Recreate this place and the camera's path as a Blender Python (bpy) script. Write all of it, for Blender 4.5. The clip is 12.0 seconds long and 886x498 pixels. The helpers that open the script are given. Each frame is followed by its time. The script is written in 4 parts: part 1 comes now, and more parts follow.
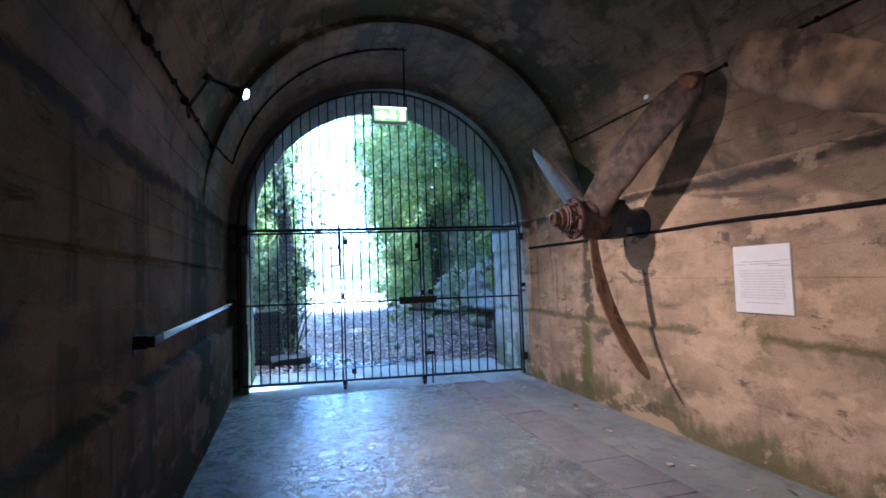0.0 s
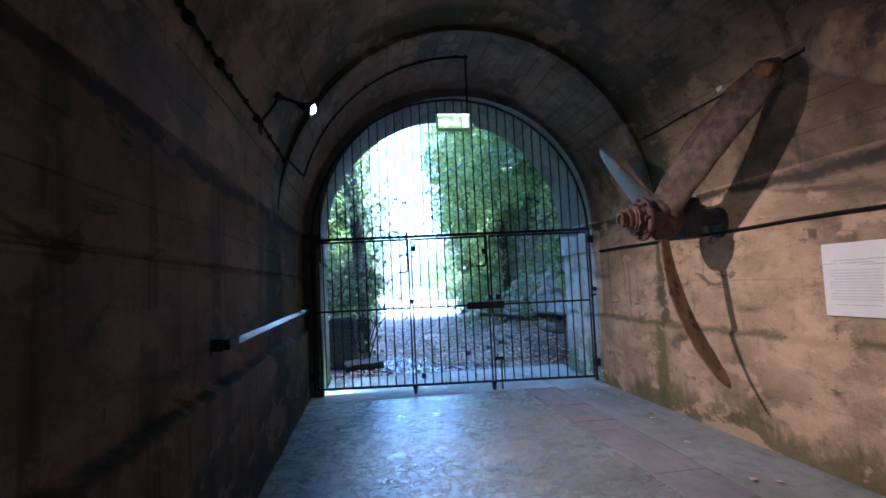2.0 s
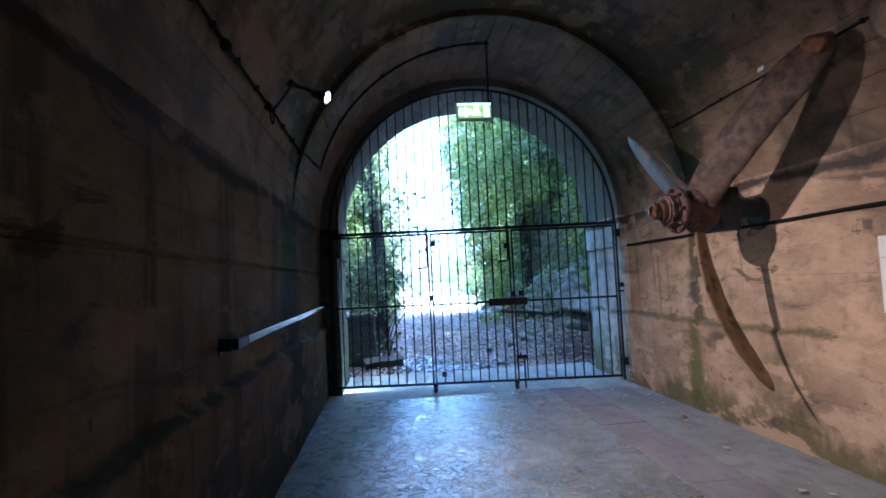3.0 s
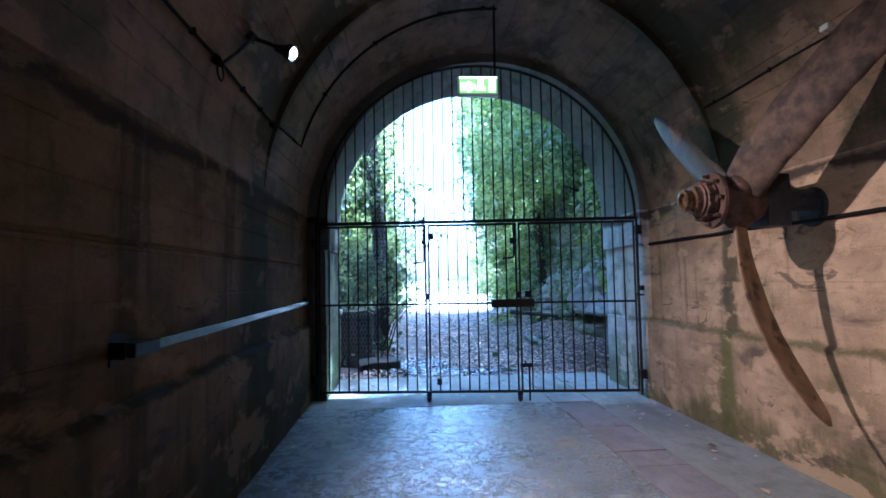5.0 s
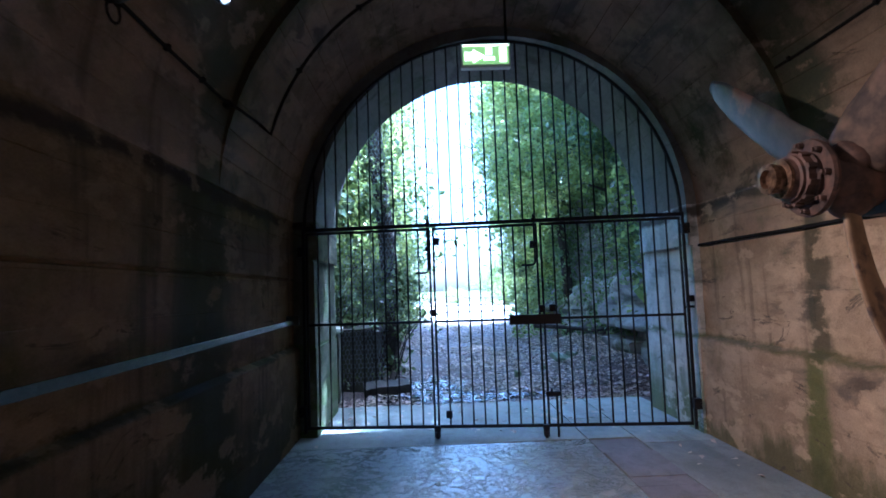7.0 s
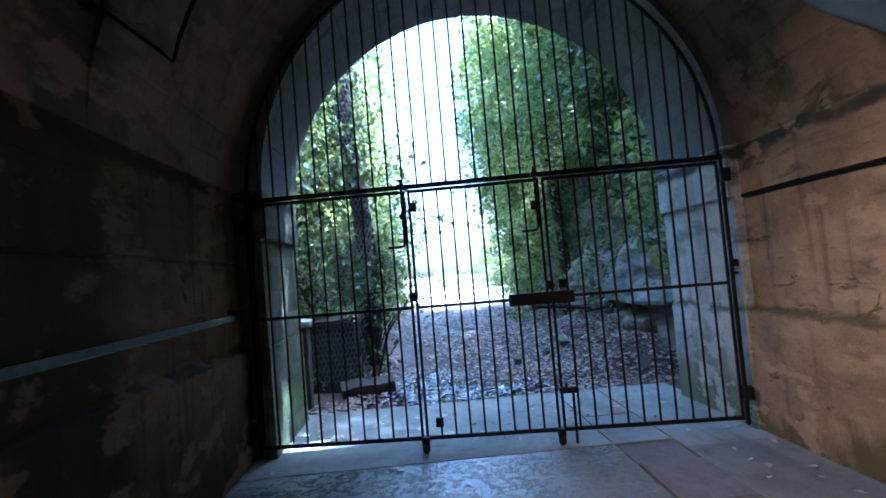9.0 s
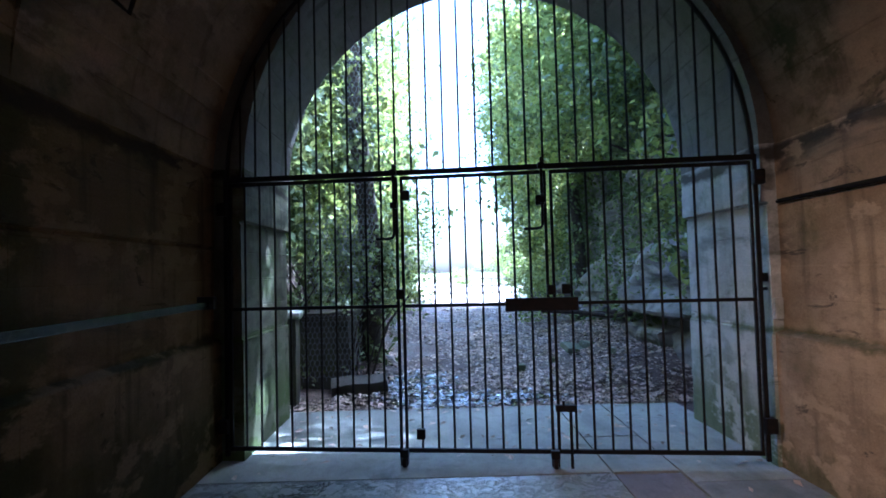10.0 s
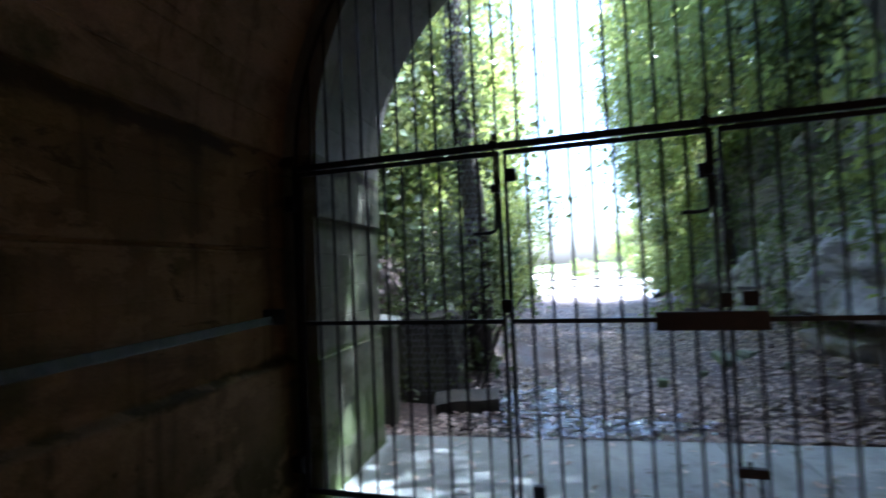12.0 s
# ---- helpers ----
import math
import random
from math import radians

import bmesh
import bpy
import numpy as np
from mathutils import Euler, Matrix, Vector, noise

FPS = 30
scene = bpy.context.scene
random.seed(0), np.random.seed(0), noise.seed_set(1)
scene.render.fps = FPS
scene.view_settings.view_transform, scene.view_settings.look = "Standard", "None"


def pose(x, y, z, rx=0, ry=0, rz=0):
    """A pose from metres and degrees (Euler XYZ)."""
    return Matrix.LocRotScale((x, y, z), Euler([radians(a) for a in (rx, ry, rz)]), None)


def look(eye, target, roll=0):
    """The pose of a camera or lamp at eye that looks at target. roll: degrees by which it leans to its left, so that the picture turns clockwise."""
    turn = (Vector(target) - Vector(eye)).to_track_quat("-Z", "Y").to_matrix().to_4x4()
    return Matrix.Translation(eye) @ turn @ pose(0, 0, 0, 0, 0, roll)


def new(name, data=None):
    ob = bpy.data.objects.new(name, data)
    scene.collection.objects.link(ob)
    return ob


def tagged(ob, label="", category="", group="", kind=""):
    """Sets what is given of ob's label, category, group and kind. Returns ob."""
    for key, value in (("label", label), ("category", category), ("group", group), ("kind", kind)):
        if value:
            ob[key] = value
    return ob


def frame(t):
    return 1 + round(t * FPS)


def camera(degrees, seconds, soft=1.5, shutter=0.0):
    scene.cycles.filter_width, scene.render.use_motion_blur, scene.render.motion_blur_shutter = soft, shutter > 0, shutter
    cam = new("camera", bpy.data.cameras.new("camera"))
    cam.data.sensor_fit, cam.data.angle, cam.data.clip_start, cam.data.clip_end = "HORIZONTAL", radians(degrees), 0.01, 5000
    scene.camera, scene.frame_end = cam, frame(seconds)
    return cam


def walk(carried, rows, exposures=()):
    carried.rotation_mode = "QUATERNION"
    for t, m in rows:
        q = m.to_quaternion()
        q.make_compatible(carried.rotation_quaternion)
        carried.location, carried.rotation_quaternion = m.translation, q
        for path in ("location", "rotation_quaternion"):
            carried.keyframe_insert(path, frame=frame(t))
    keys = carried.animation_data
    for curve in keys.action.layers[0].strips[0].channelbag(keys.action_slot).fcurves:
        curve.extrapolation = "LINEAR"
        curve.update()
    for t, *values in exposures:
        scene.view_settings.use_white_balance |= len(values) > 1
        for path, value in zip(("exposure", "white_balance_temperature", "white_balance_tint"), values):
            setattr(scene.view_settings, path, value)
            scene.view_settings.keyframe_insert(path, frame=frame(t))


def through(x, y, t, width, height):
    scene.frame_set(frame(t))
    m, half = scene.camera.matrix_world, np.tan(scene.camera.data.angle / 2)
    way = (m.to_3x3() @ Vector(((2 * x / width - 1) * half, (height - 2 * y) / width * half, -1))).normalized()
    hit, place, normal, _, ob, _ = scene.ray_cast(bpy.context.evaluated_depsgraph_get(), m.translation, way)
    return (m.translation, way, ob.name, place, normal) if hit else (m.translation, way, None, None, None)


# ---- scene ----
cam = camera(79.1, 12.0, 1.7, 0.5)
PATH = [
    (0, (-1.246, -0.186, 1.449), (-0.705, 1.738, 1.547), -1.9),
    (0.5, (-1.243, -0.191, 1.445), (-0.749, 1.745, 1.542), -2.3),
    (1, (-1.23, -0.201, 1.44), (-0.797, 1.749, 1.54), -2.8),
    (1.5, (-1.199, -0.212, 1.437), (-0.857, 1.755, 1.553), -3.0),
    (2, (-1.158, -0.218, 1.433), (-0.885, 1.759, 1.565), -2.6),
    (2.5, (-1.136, -0.179, 1.436), (-0.876, 1.8, 1.564), -2.7),
    (3, (-1.137, 0.002, 1.431), (-0.938, 1.99, 1.552), -2.7),
    (5, (-0.847, 0.69, 1.415), (-0.714, 2.683, 1.53), -1.0),
    (5.5, (-0.8, 0.954, 1.434), (-0.707, 2.949, 1.552), -3.0),
    (6, (-0.692, 1.223, 1.424), (-0.721, 3.217, 1.578), -1.0),
    (6.5, (-0.637, 1.402, 1.435), (-0.672, 3.395, 1.602), -0.9),
    (7, (-0.631, 1.656, 1.438), (-0.582, 3.649, 1.593), -2.0),
    (9, (-0.541, 2.752, 1.373), (-0.454, 4.748, 1.47), -4.8),
    (9.5, (-0.371, 2.969, 1.372), (-0.301, 4.966, 1.467), -2.0),
    (10, (-0.324, 3.152, 1.372), (-0.314, 5.151, 1.458), -1.5),
    (10.5, (-0.329, 3.367, 1.394), (-0.328, 5.365, 1.51), -1.4),
    (11, (-0.295, 3.573, 1.406), (-0.302, 5.57, 1.511), -2.5),
    (11.5, (-0.244, 3.827, 1.384), (-0.354, 5.82, 1.507), -0.6),
    (12, (-0.333, 4.084, 1.439), (-0.752, 6.038, 1.511), -2.5),
]
EXPOSURES = [(0, 3.92, 3850, 11), (2, 3.6, 3850, 11), (5.2, 3.68, 3850, 11), (7, 3.3, 3900, 12), (9.5, 3.17, 4150, 14), (12, 2.92, 4800, 13)]
LAMP_1, LAMP_2 = 54, 30
walk(cam, [(t, look(eye, target, roll)) for t, eye, target, roll in PATH], EXPOSURES)

# ---- world, sun and lamps ----
SUN_ELEV, SUN_ROT = radians(60), radians(70)
world = bpy.data.worlds.new("sky")
scene.world = world
world.use_nodes = True
wn = world.node_tree
sky = wn.nodes.new("ShaderNodeTexSky")
sky.sky_type, sky.sun_disc = "NISHITA", False
sky.sun_elevation, sky.sun_rotation = SUN_ELEV, SUN_ROT
sky.dust_density = 4.0
wn.links.new(sky.outputs[0], wn.nodes["Background"].inputs[0])
wn.nodes["Background"].inputs[1].default_value = 0.15
sun = new("sun", bpy.data.lights.new("sun", "SUN"))
sun.data.energy, sun.data.angle, sun.data.color = 5.0, radians(0.6), (1.0, 0.95, 0.86)
sun_from = Vector((math.sin(SUN_ROT) * math.cos(SUN_ELEV), math.cos(SUN_ROT) * math.cos(SUN_ELEV), math.sin(SUN_ELEV)))
sun.matrix_world = look(sun_from * 60, (0, 0, 0))


def spot(name, eye, target, watts, degrees, blend=0.6):
    la = bpy.data.lights.new(name, "SPOT")
    la.energy, la.spot_size, la.spot_blend, la.shadow_soft_size = watts, radians(degrees), blend, 0.035
    la.color = (1.0, 0.57, 0.29)
    ob = new(name, la)
    ob.matrix_world = look(eye, target)
    return ob


spot("spot_lamp_light", (-1.50, 4.00, 2.86), (1.95, 4.15, -0.2), LAMP_1, 106, 1.0)
spot("spot_lamp_light", (-1.52, -0.63, 2.90), (1.95, 2.6, 0.25), LAMP_2, 74, 1.0)

# ---- materials ----


class Mat:
    """A small builder for node materials."""

    def __init__(self, name, rough=0.8, metal=0.0, spec=0.5):
        self.m = bpy.data.materials.new(name)
        self.m.use_nodes = True
        self.t = self.m.node_tree
        self.b = self.t.nodes["Principled BSDF"]
        self.b.inputs["Roughness"].default_value = rough
        self.b.inputs["Metallic"].default_value = metal
        self.b.inputs["Specular IOR Level"].default_value = spec
        self.pos = self.t.nodes.new("ShaderNodeNewGeometry").outputs["Position"]

    def link(self, a, b):
        self.t.links.new(a, b)

    def mapped(self, scale=(1, 1, 1), offset=(0, 0, 0), source=None):
        n = self.t.nodes.new("ShaderNodeMapping")
        n.inputs["Scale"].default_value, n.inputs["Location"].default_value = scale, offset
        self.link(source or self.pos, n.inputs["Vector"])
        return n.outputs[0]

    def noise(self, scale, detail=4, rough=0.55, stretch=(1, 1, 1), offset=(0, 0, 0), source=None, distort=0.0):
        n = self.t.nodes.new("ShaderNodeTexNoise")
        n.inputs["Scale"].default_value, n.inputs["Detail"].default_value = scale, detail
        n.inputs["Roughness"].default_value, n.inputs["Distortion"].default_value = rough, distort
        self.link(self.mapped(stretch, offset, source), n.inputs["Vector"])
        return n.outputs["Fac"]

    def ramp(self, fac, stops):
        n = self.t.nodes.new("ShaderNodeValToRGB")
        e = n.color_ramp.elements
        while len(e) < len(stops):
            e.new(0.5)
        for k, (p, c) in zip(e, stops):
            k.position, k.color = p, (*c, 1) if len(c) == 3 else c
        self.link(fac, n.inputs[0])
        return n.outputs[0]

    def mask(self, fac, lo, hi):
        n = self.t.nodes.new("ShaderNodeMapRange")
        n.interpolation_type = "SMOOTHSTEP"
        n.inputs[1].default_value, n.inputs[2].default_value = lo, hi
        self.link(fac, n.inputs[0])
        return n.outputs[0]

    def mix(self, fac, a, b, mode="MIX"):
        n = self.t.nodes.new("ShaderNodeMix")
        n.data_type, n.blend_type = "RGBA", mode
        for slot, v in ((0, fac), (6, a), (7, b)):
            if isinstance(v, (int, float)):
                n.inputs[slot].default_value = v
            elif isinstance(v, tuple):
                n.inputs[slot].default_value = (*v, 1)
            else:
                self.link(v, n.inputs[slot])
        return n.outputs[2]

    def math(self, op, a, b=0.0):
        n = self.t.nodes.new("ShaderNodeMath")
        n.operation = op
        for slot, v in ((0, a), (1, b)):
            if isinstance(v, (int, float)):
                n.inputs[slot].default_value = v
            else:
                self.link(v, n.inputs[slot])
        return n.outputs[0]

    def axis(self, k):
        n = self.t.nodes.new("ShaderNodeSeparateXYZ")
        self.link(self.pos, n.inputs[0])
        return n.outputs[k]

    def random(self, island=False):
        n = self.t.nodes.new("ShaderNodeNewGeometry" if island else "ShaderNodeObjectInfo")
        return n.outputs["Random Per Island" if island else "Random"]

    def colour(self, c):
        if isinstance(c, tuple):
            self.b.inputs["Base Color"].default_value = (*c, 1)
        else:
            self.link(c, self.b.inputs["Base Color"])

    def rough(self, r):
        self.link(r, self.b.inputs["Roughness"])

    def bump(self, height, strength=0.4, distance=0.01):
        n = self.t.nodes.new("ShaderNodeBump")
        n.inputs["Strength"].default_value, n.inputs["Distance"].default_value = strength, distance
        self.link(height, n.inputs["Height"])
        self.link(n.outputs[0], self.b.inputs["Normal"])
        return self


def concrete(name, light, mid, dark, moss=0.5, damp=0.5, streak=None, runny=0.55, green=(0.085, 0.10, 0.028), rise=0.34, slick=(0.082, 0.084, 0.024), spec=0.3):
    """Old board-marked concrete with stains, damp runs and algae."""
    k = Mat(name, 0.85, spec=spec)
    big = k.noise(0.9, 5, 0.6, (1, 0.6, 1))
    fine = k.noise(11, 7, 0.68, (1, 0.55, 1), distort=0.4)
    grain = k.noise(90, 3, 0.6)
    base = k.ramp(big, [(0.36, mid), (0.5, light), (0.64, mid)])
    base = k.mix(k.math("MULTIPLY", k.mask(fine, 0.45, 0.75), 0.6), base, tuple(c * 0.72 for c in mid))
    stain = k.noise(1.7, 6, 0.62, (1, 0.45, 1.6), (7, 3, 1), distort=0.6)
    base = k.mix(k.math("MULTIPLY", k.mask(stain, 0.54, 0.68), 0.62 * damp + 0.2), base, dark)
    runs = k.noise(3.2, 4, 0.6, (1, 1.6, 0.12), (2, 5, 0))
    base = k.mix(k.math("MULTIPLY", k.mask(runs, runny, runny + 0.16), 0.62 * damp), base, dark)
    algae = k.noise(2.3, 7, 0.7, (1, 0.7, 0.6), (11, 0, 4))
    base = k.mix(k.math("MULTIPLY", k.mask(algae, 0.60 - 0.1 * moss, 0.68), min(1.0, 0.75 * moss)), base, green)
    if streak:
        # algae grown along the seep at a construction joint
        wob = k.math("ADD", k.axis(1), k.math("MULTIPLY", k.math("SUBTRACT", k.noise(2.2, 5, 0.65, (1, 1, 0.8)), 0.5), 0.28))
        near = k.math("ABSOLUTE", k.math("SUBTRACT", wob, streak[0]))
        seep = k.math("MULTIPLY", k.math("SUBTRACT", 1.0, k.mask(near, streak[1] * 0.4, streak[1])), k.mask(k.noise(5, 6, 0.7, offset=(1, 2, 9)), 0.2, 0.45))
        slime = k.mix(k.mask(k.axis(2), 0.80, 1.0), streak[3], (0.040, 0.043, 0.018))
        base = k.mix(k.math("MULTIPLY", seep, streak[2]), base, slime)
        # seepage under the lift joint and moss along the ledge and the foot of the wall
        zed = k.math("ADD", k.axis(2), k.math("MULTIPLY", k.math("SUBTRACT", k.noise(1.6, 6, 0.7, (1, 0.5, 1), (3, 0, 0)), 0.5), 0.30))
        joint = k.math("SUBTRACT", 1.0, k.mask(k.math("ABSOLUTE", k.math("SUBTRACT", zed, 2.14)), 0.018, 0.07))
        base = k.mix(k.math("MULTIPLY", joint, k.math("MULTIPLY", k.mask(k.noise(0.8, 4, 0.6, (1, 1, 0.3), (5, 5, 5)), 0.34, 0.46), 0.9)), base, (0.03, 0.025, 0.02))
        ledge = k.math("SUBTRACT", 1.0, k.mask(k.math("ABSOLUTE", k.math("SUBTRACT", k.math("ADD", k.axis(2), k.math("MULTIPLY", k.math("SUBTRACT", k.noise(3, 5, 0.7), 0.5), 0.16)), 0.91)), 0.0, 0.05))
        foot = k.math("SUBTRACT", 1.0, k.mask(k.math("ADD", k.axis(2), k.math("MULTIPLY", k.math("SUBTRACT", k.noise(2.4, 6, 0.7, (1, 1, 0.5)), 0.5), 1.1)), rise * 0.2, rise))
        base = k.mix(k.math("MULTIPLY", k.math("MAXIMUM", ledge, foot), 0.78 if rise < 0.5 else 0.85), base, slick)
        patch_ = k.mask(k.noise(2.6, 7, 0.62, (1, 0.7, 1.3), (9, 4, 2)), 0.54, 0.60)
        base = k.mix(k.math("MULTIPLY", patch_, 0.6), base, tuple(c * 1.18 for c in light))
        blot = k.mask(k.noise(3.4, 8, 0.7, (1, 0.55, 1.5), (1, 9, 6), distort=1.2), 0.60, 0.66)
        base = k.mix(k.math("MULTIPLY", blot, 0.75), base, tuple(c * 1.3 for c in dark))
    base = k.mix(0.35, base, k.ramp(grain, [(0.3, (0.25, 0.25, 0.25)), (0.7, (1, 1, 1))]), "MULTIPLY")
    k.colour(base)
    k.rough(k.ramp(stain, [(0.4, (0.9, 0.9, 0.9)), (0.7, (0.6, 0.6, 0.6))]))
    k.bump(k.mix(0.4, fine, grain), 0.5, 0.008)
    return k.m


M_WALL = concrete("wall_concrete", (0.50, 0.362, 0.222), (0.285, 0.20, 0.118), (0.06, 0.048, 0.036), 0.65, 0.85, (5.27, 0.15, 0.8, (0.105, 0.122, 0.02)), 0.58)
# left walls: damp and algae, plus shade darkened into the base colours
M_WALL_DAMP_SHADE = concrete("damp_shaded_wall_concrete", (0.212, 0.147, 0.074), (0.13, 0.09, 0.044), (0.030, 0.024, 0.013), 0.75, 0.95, (5.05, 0.55, 0.9, (0.030, 0.036, 0.014)), 0.48, (0.06, 0.068, 0.022), 0.95, (0.034, 0.033, 0.012), 0.08)
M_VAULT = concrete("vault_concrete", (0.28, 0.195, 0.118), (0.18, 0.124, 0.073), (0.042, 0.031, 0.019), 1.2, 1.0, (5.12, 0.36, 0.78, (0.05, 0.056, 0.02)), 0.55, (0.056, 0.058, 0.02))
# jamb concrete, lightened in colour for the daylight on the right jamb
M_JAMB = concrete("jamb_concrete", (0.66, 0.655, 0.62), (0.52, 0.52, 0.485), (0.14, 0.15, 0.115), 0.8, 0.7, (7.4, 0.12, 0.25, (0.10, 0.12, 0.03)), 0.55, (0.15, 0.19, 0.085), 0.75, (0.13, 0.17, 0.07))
# mouth soffit: jamb concrete made darker, its shade painted into the colour
M_ARCH_SHADE = concrete("shaded_arch_concrete", (0.22, 0.21, 0.185), (0.16, 0.152, 0.132), (0.05, 0.05, 0.038), 0.8, 0.9, None, 0.55, (0.10, 0.12, 0.06))
# left jamb: mossy, with its shade also put into the colour
M_JAMB_MOSS_SHADE = concrete("mossy_shaded_jamb_concrete", (0.175, 0.172, 0.125), (0.12, 0.12, 0.085), (0.042, 0.045, 0.03), 1.1, 1.0, (7.4, 0.12, 0.25, (0.10, 0.12, 0.03)), 0.50, (0.10, 0.135, 0.05), 0.95, (0.10, 0.135, 0.045), 0.15)
M_SLAB = concrete("slab_concrete", (0.235, 0.222, 0.228), (0.175, 0.165, 0.17), (0.085, 0.08, 0.082), 0.12, 0.6)


def floor_material():
    """Trodden concrete: dark damp base, pale scuffed patches polished by feet, fine grit."""
    k = Mat("worn_floor_concrete", 0.5, spec=1.0)
    big = k.noise(1.1, 5, 0.6)
    worn = k.noise(5.0, 9, 0.76, distort=0.7)
    flakes = k.noise(15, 8, 0.74, offset=(2, 7, 1), distort=1.0)
    grit = k.noise(80, 4, 0.6)
    skin = k.mix(0.5, worn, flakes)
    scuff = k.mask(skin, 0.485, 0.535)
    c = k.ramp(big, [(0.3, (0.15, 0.165, 0.16)), (0.7, (0.235, 0.252, 0.243))])
    c = k.mix(k.math("MULTIPLY", k.mask(k.noise(2.6, 7, 0.68, offset=(4, 1, 0)), 0.52, 0.66), 0.6), c, (0.075, 0.082, 0.076))
    pale = k.math("MULTIPLY", scuff, k.mask(big, 0.32, 0.56))
    c = k.mix(k.math("MULTIPLY", pale, 0.65), c, (0.48, 0.49, 0.48))
    c = k.mix(0.35, c, k.ramp(grit, [(0.35, (0.35, 0.35, 0.35)), (0.65, (1, 1, 1))]), "MULTIPLY")
    k.colour(c)
    k.rough(k.ramp(scuff, [(0.0, (0.30, 0.30, 0.30)), (1.0, (0.15, 0.15, 0.15))]))
    k.bump(k.mix(0.4, skin, scuff), 0.85, 0.015)
    return k.m


M_FLOOR = floor_material()
M_MOUTH = concrete("mouth_floor_concrete", (0.36, 0.38, 0.345), (0.28, 0.295, 0.265), (0.13, 0.135, 0.12), 0.3, 0.7, spec=0.4)
M_MARGIN = concrete("margin_concrete", (0.27, 0.28, 0.26), (0.20, 0.21, 0.195), (0.09, 0.095, 0.08), 0.25, 0.6)


def simple(name, a, b, rough=0.6, metal=0.0, scale=20, bump=0.2, fleck=None, spec=0.5):
    k = Mat(name, rough, metal, spec)
    n = k.noise(scale, 5, 0.6)
    c = k.ramp(n, [(0.35, a), (0.68, b)])
    if fleck:
        c = k.mix(k.mask(k.noise(scale * 0.35, 6, 0.7, offset=(3, 8, 2)), 0.55, 0.66), c, fleck)
    k.colour(c)
    k.bump(n, bump, 0.004)
    return k.m


M_IRON = simple("black_painted_iron", (0.004, 0.004, 0.005), (0.010, 0.0095, 0.0095), 0.55, 0.0, 40, 0.15, (0.02, 0.012, 0.009), 0.3)
M_RUSTBAR = simple("rusty_lock_plate", (0.008, 0.0055, 0.005), (0.016, 0.009, 0.007), 0.7, 0.1, 30, 0.3)
M_RUST = simple("rusted_propeller_steel", (0.030, 0.018, 0.013), (0.105, 0.055, 0.036), 0.68, 0.15, 16, 0.6, (0.02, 0.014, 0.012))
M_BLADE = simple("corroded_blade_metal", (0.15, 0.10, 0.055), (0.29, 0.195, 0.10), 0.7, 0.1, 7, 0.6, (0.06, 0.042, 0.034))
M_DULL = simple("dull_blade_alloy", (0.012, 0.012, 0.014), (0.042, 0.037, 0.033), 0.6, 0.1, 9, 0.4, (0.09, 0.05, 0.03))
M_SCALED = simple("scaled_blade_metal", (0.028, 0.019, 0.014), (0.115, 0.074, 0.048), 0.75, 0.1, 11, 0.8, (0.03, 0.02, 0.016))
M_STAINED = simple("stained_blade_metal", (0.09, 0.06, 0.036), (0.34, 0.225, 0.12), 0.75, 0.1, 5, 0.6, (0.05, 0.036, 0.026))
M_ORANGE = simple("flaking_orange_rust", (0.10, 0.045, 0.018), (0.22, 0.105, 0.04), 0.85, 0.0, 22, 0.8, (0.06, 0.03, 0.018))
M_BRASS = simple("worn_hub_metal", (0.06, 0.034, 0.02), (0.27, 0.17, 0.095), 0.36, 0.75, 30, 0.5, (0.03, 0.02, 0.014))
M_DARKSTEEL = simple("blue_grey_mount_steel", (0.014, 0.018, 0.026), (0.034, 0.040, 0.052), 0.6, 0.2, 25, 0.3)
M_CABLE = simple("black_cable_sheath", (0.008, 0.008, 0.008), (0.016, 0.015, 0.014), 0.9, 0, 30, 0.1, None, 0.08)
M_GALV = simple("galvanised_rail", (0.13, 0.145, 0.128), (0.24, 0.26, 0.23), 0.26, 0.9, 22, 0.12)
M_PLAQUE = simple("white_plaque_board", (0.64, 0.63, 0.62), (0.69, 0.68, 0.66), 0.5, 0, 12, 0.05)
M_INK = simple("grey_print", (0.30, 0.30, 0.31), (0.38, 0.38, 0.39), 0.6, 0, 30, 0.0)
M_PALE_INK = simple("pale_print", (0.50, 0.49, 0.49), (0.57, 0.56, 0.55), 0.6, 0, 30, 0.0)
M_LAMPBODY = simple("dark_lamp_housing", (0.02, 0.02, 0.02), (0.04, 0.038, 0.035), 0.45, 0.4, 30, 0.1)
M_SIGNCASE = simple("white_sign_case", (0.62, 0.63, 0.60), (0.72, 0.72, 0.70), 0.45, 0, 20, 0.05)
M_ROCK = concrete("mossy_rock", (0.38, 0.36, 0.335), (0.25, 0.24, 0.22), (0.05, 0.048, 0.045), 0.9, 0.9)
M_BARK = simple("ivy_stem_bark", (0.035, 0.029, 0.022), (0.08, 0.066, 0.05), 0.9, 0, 18, 0.8)
M_WIRE = simple("dark_wire_netting", (0.15, 0.16, 0.17), (0.22, 0.23, 0.24), 0.5, 0.5, 30, 0.0)
M_FENCE = simple("weathered_fence_wood", (0.22, 0.19, 0.15), (0.34, 0.30, 0.25), 0.8, 0, 12, 0.3)
M_BOXSTONE = concrete("damp_block_concrete", (0.085, 0.08, 0.066), (0.058, 0.055, 0.045), (0.022, 0.022, 0.017), 0.9, 0.9)


def glow(name, colour, strength):
    k = Mat(name, 0.4)
    k.colour(colour)
    k.b.inputs["Emission Color"].default_value = (*colour, 1)
    k.b.inputs["Emission Strength"].default_value = strength
    return k.m


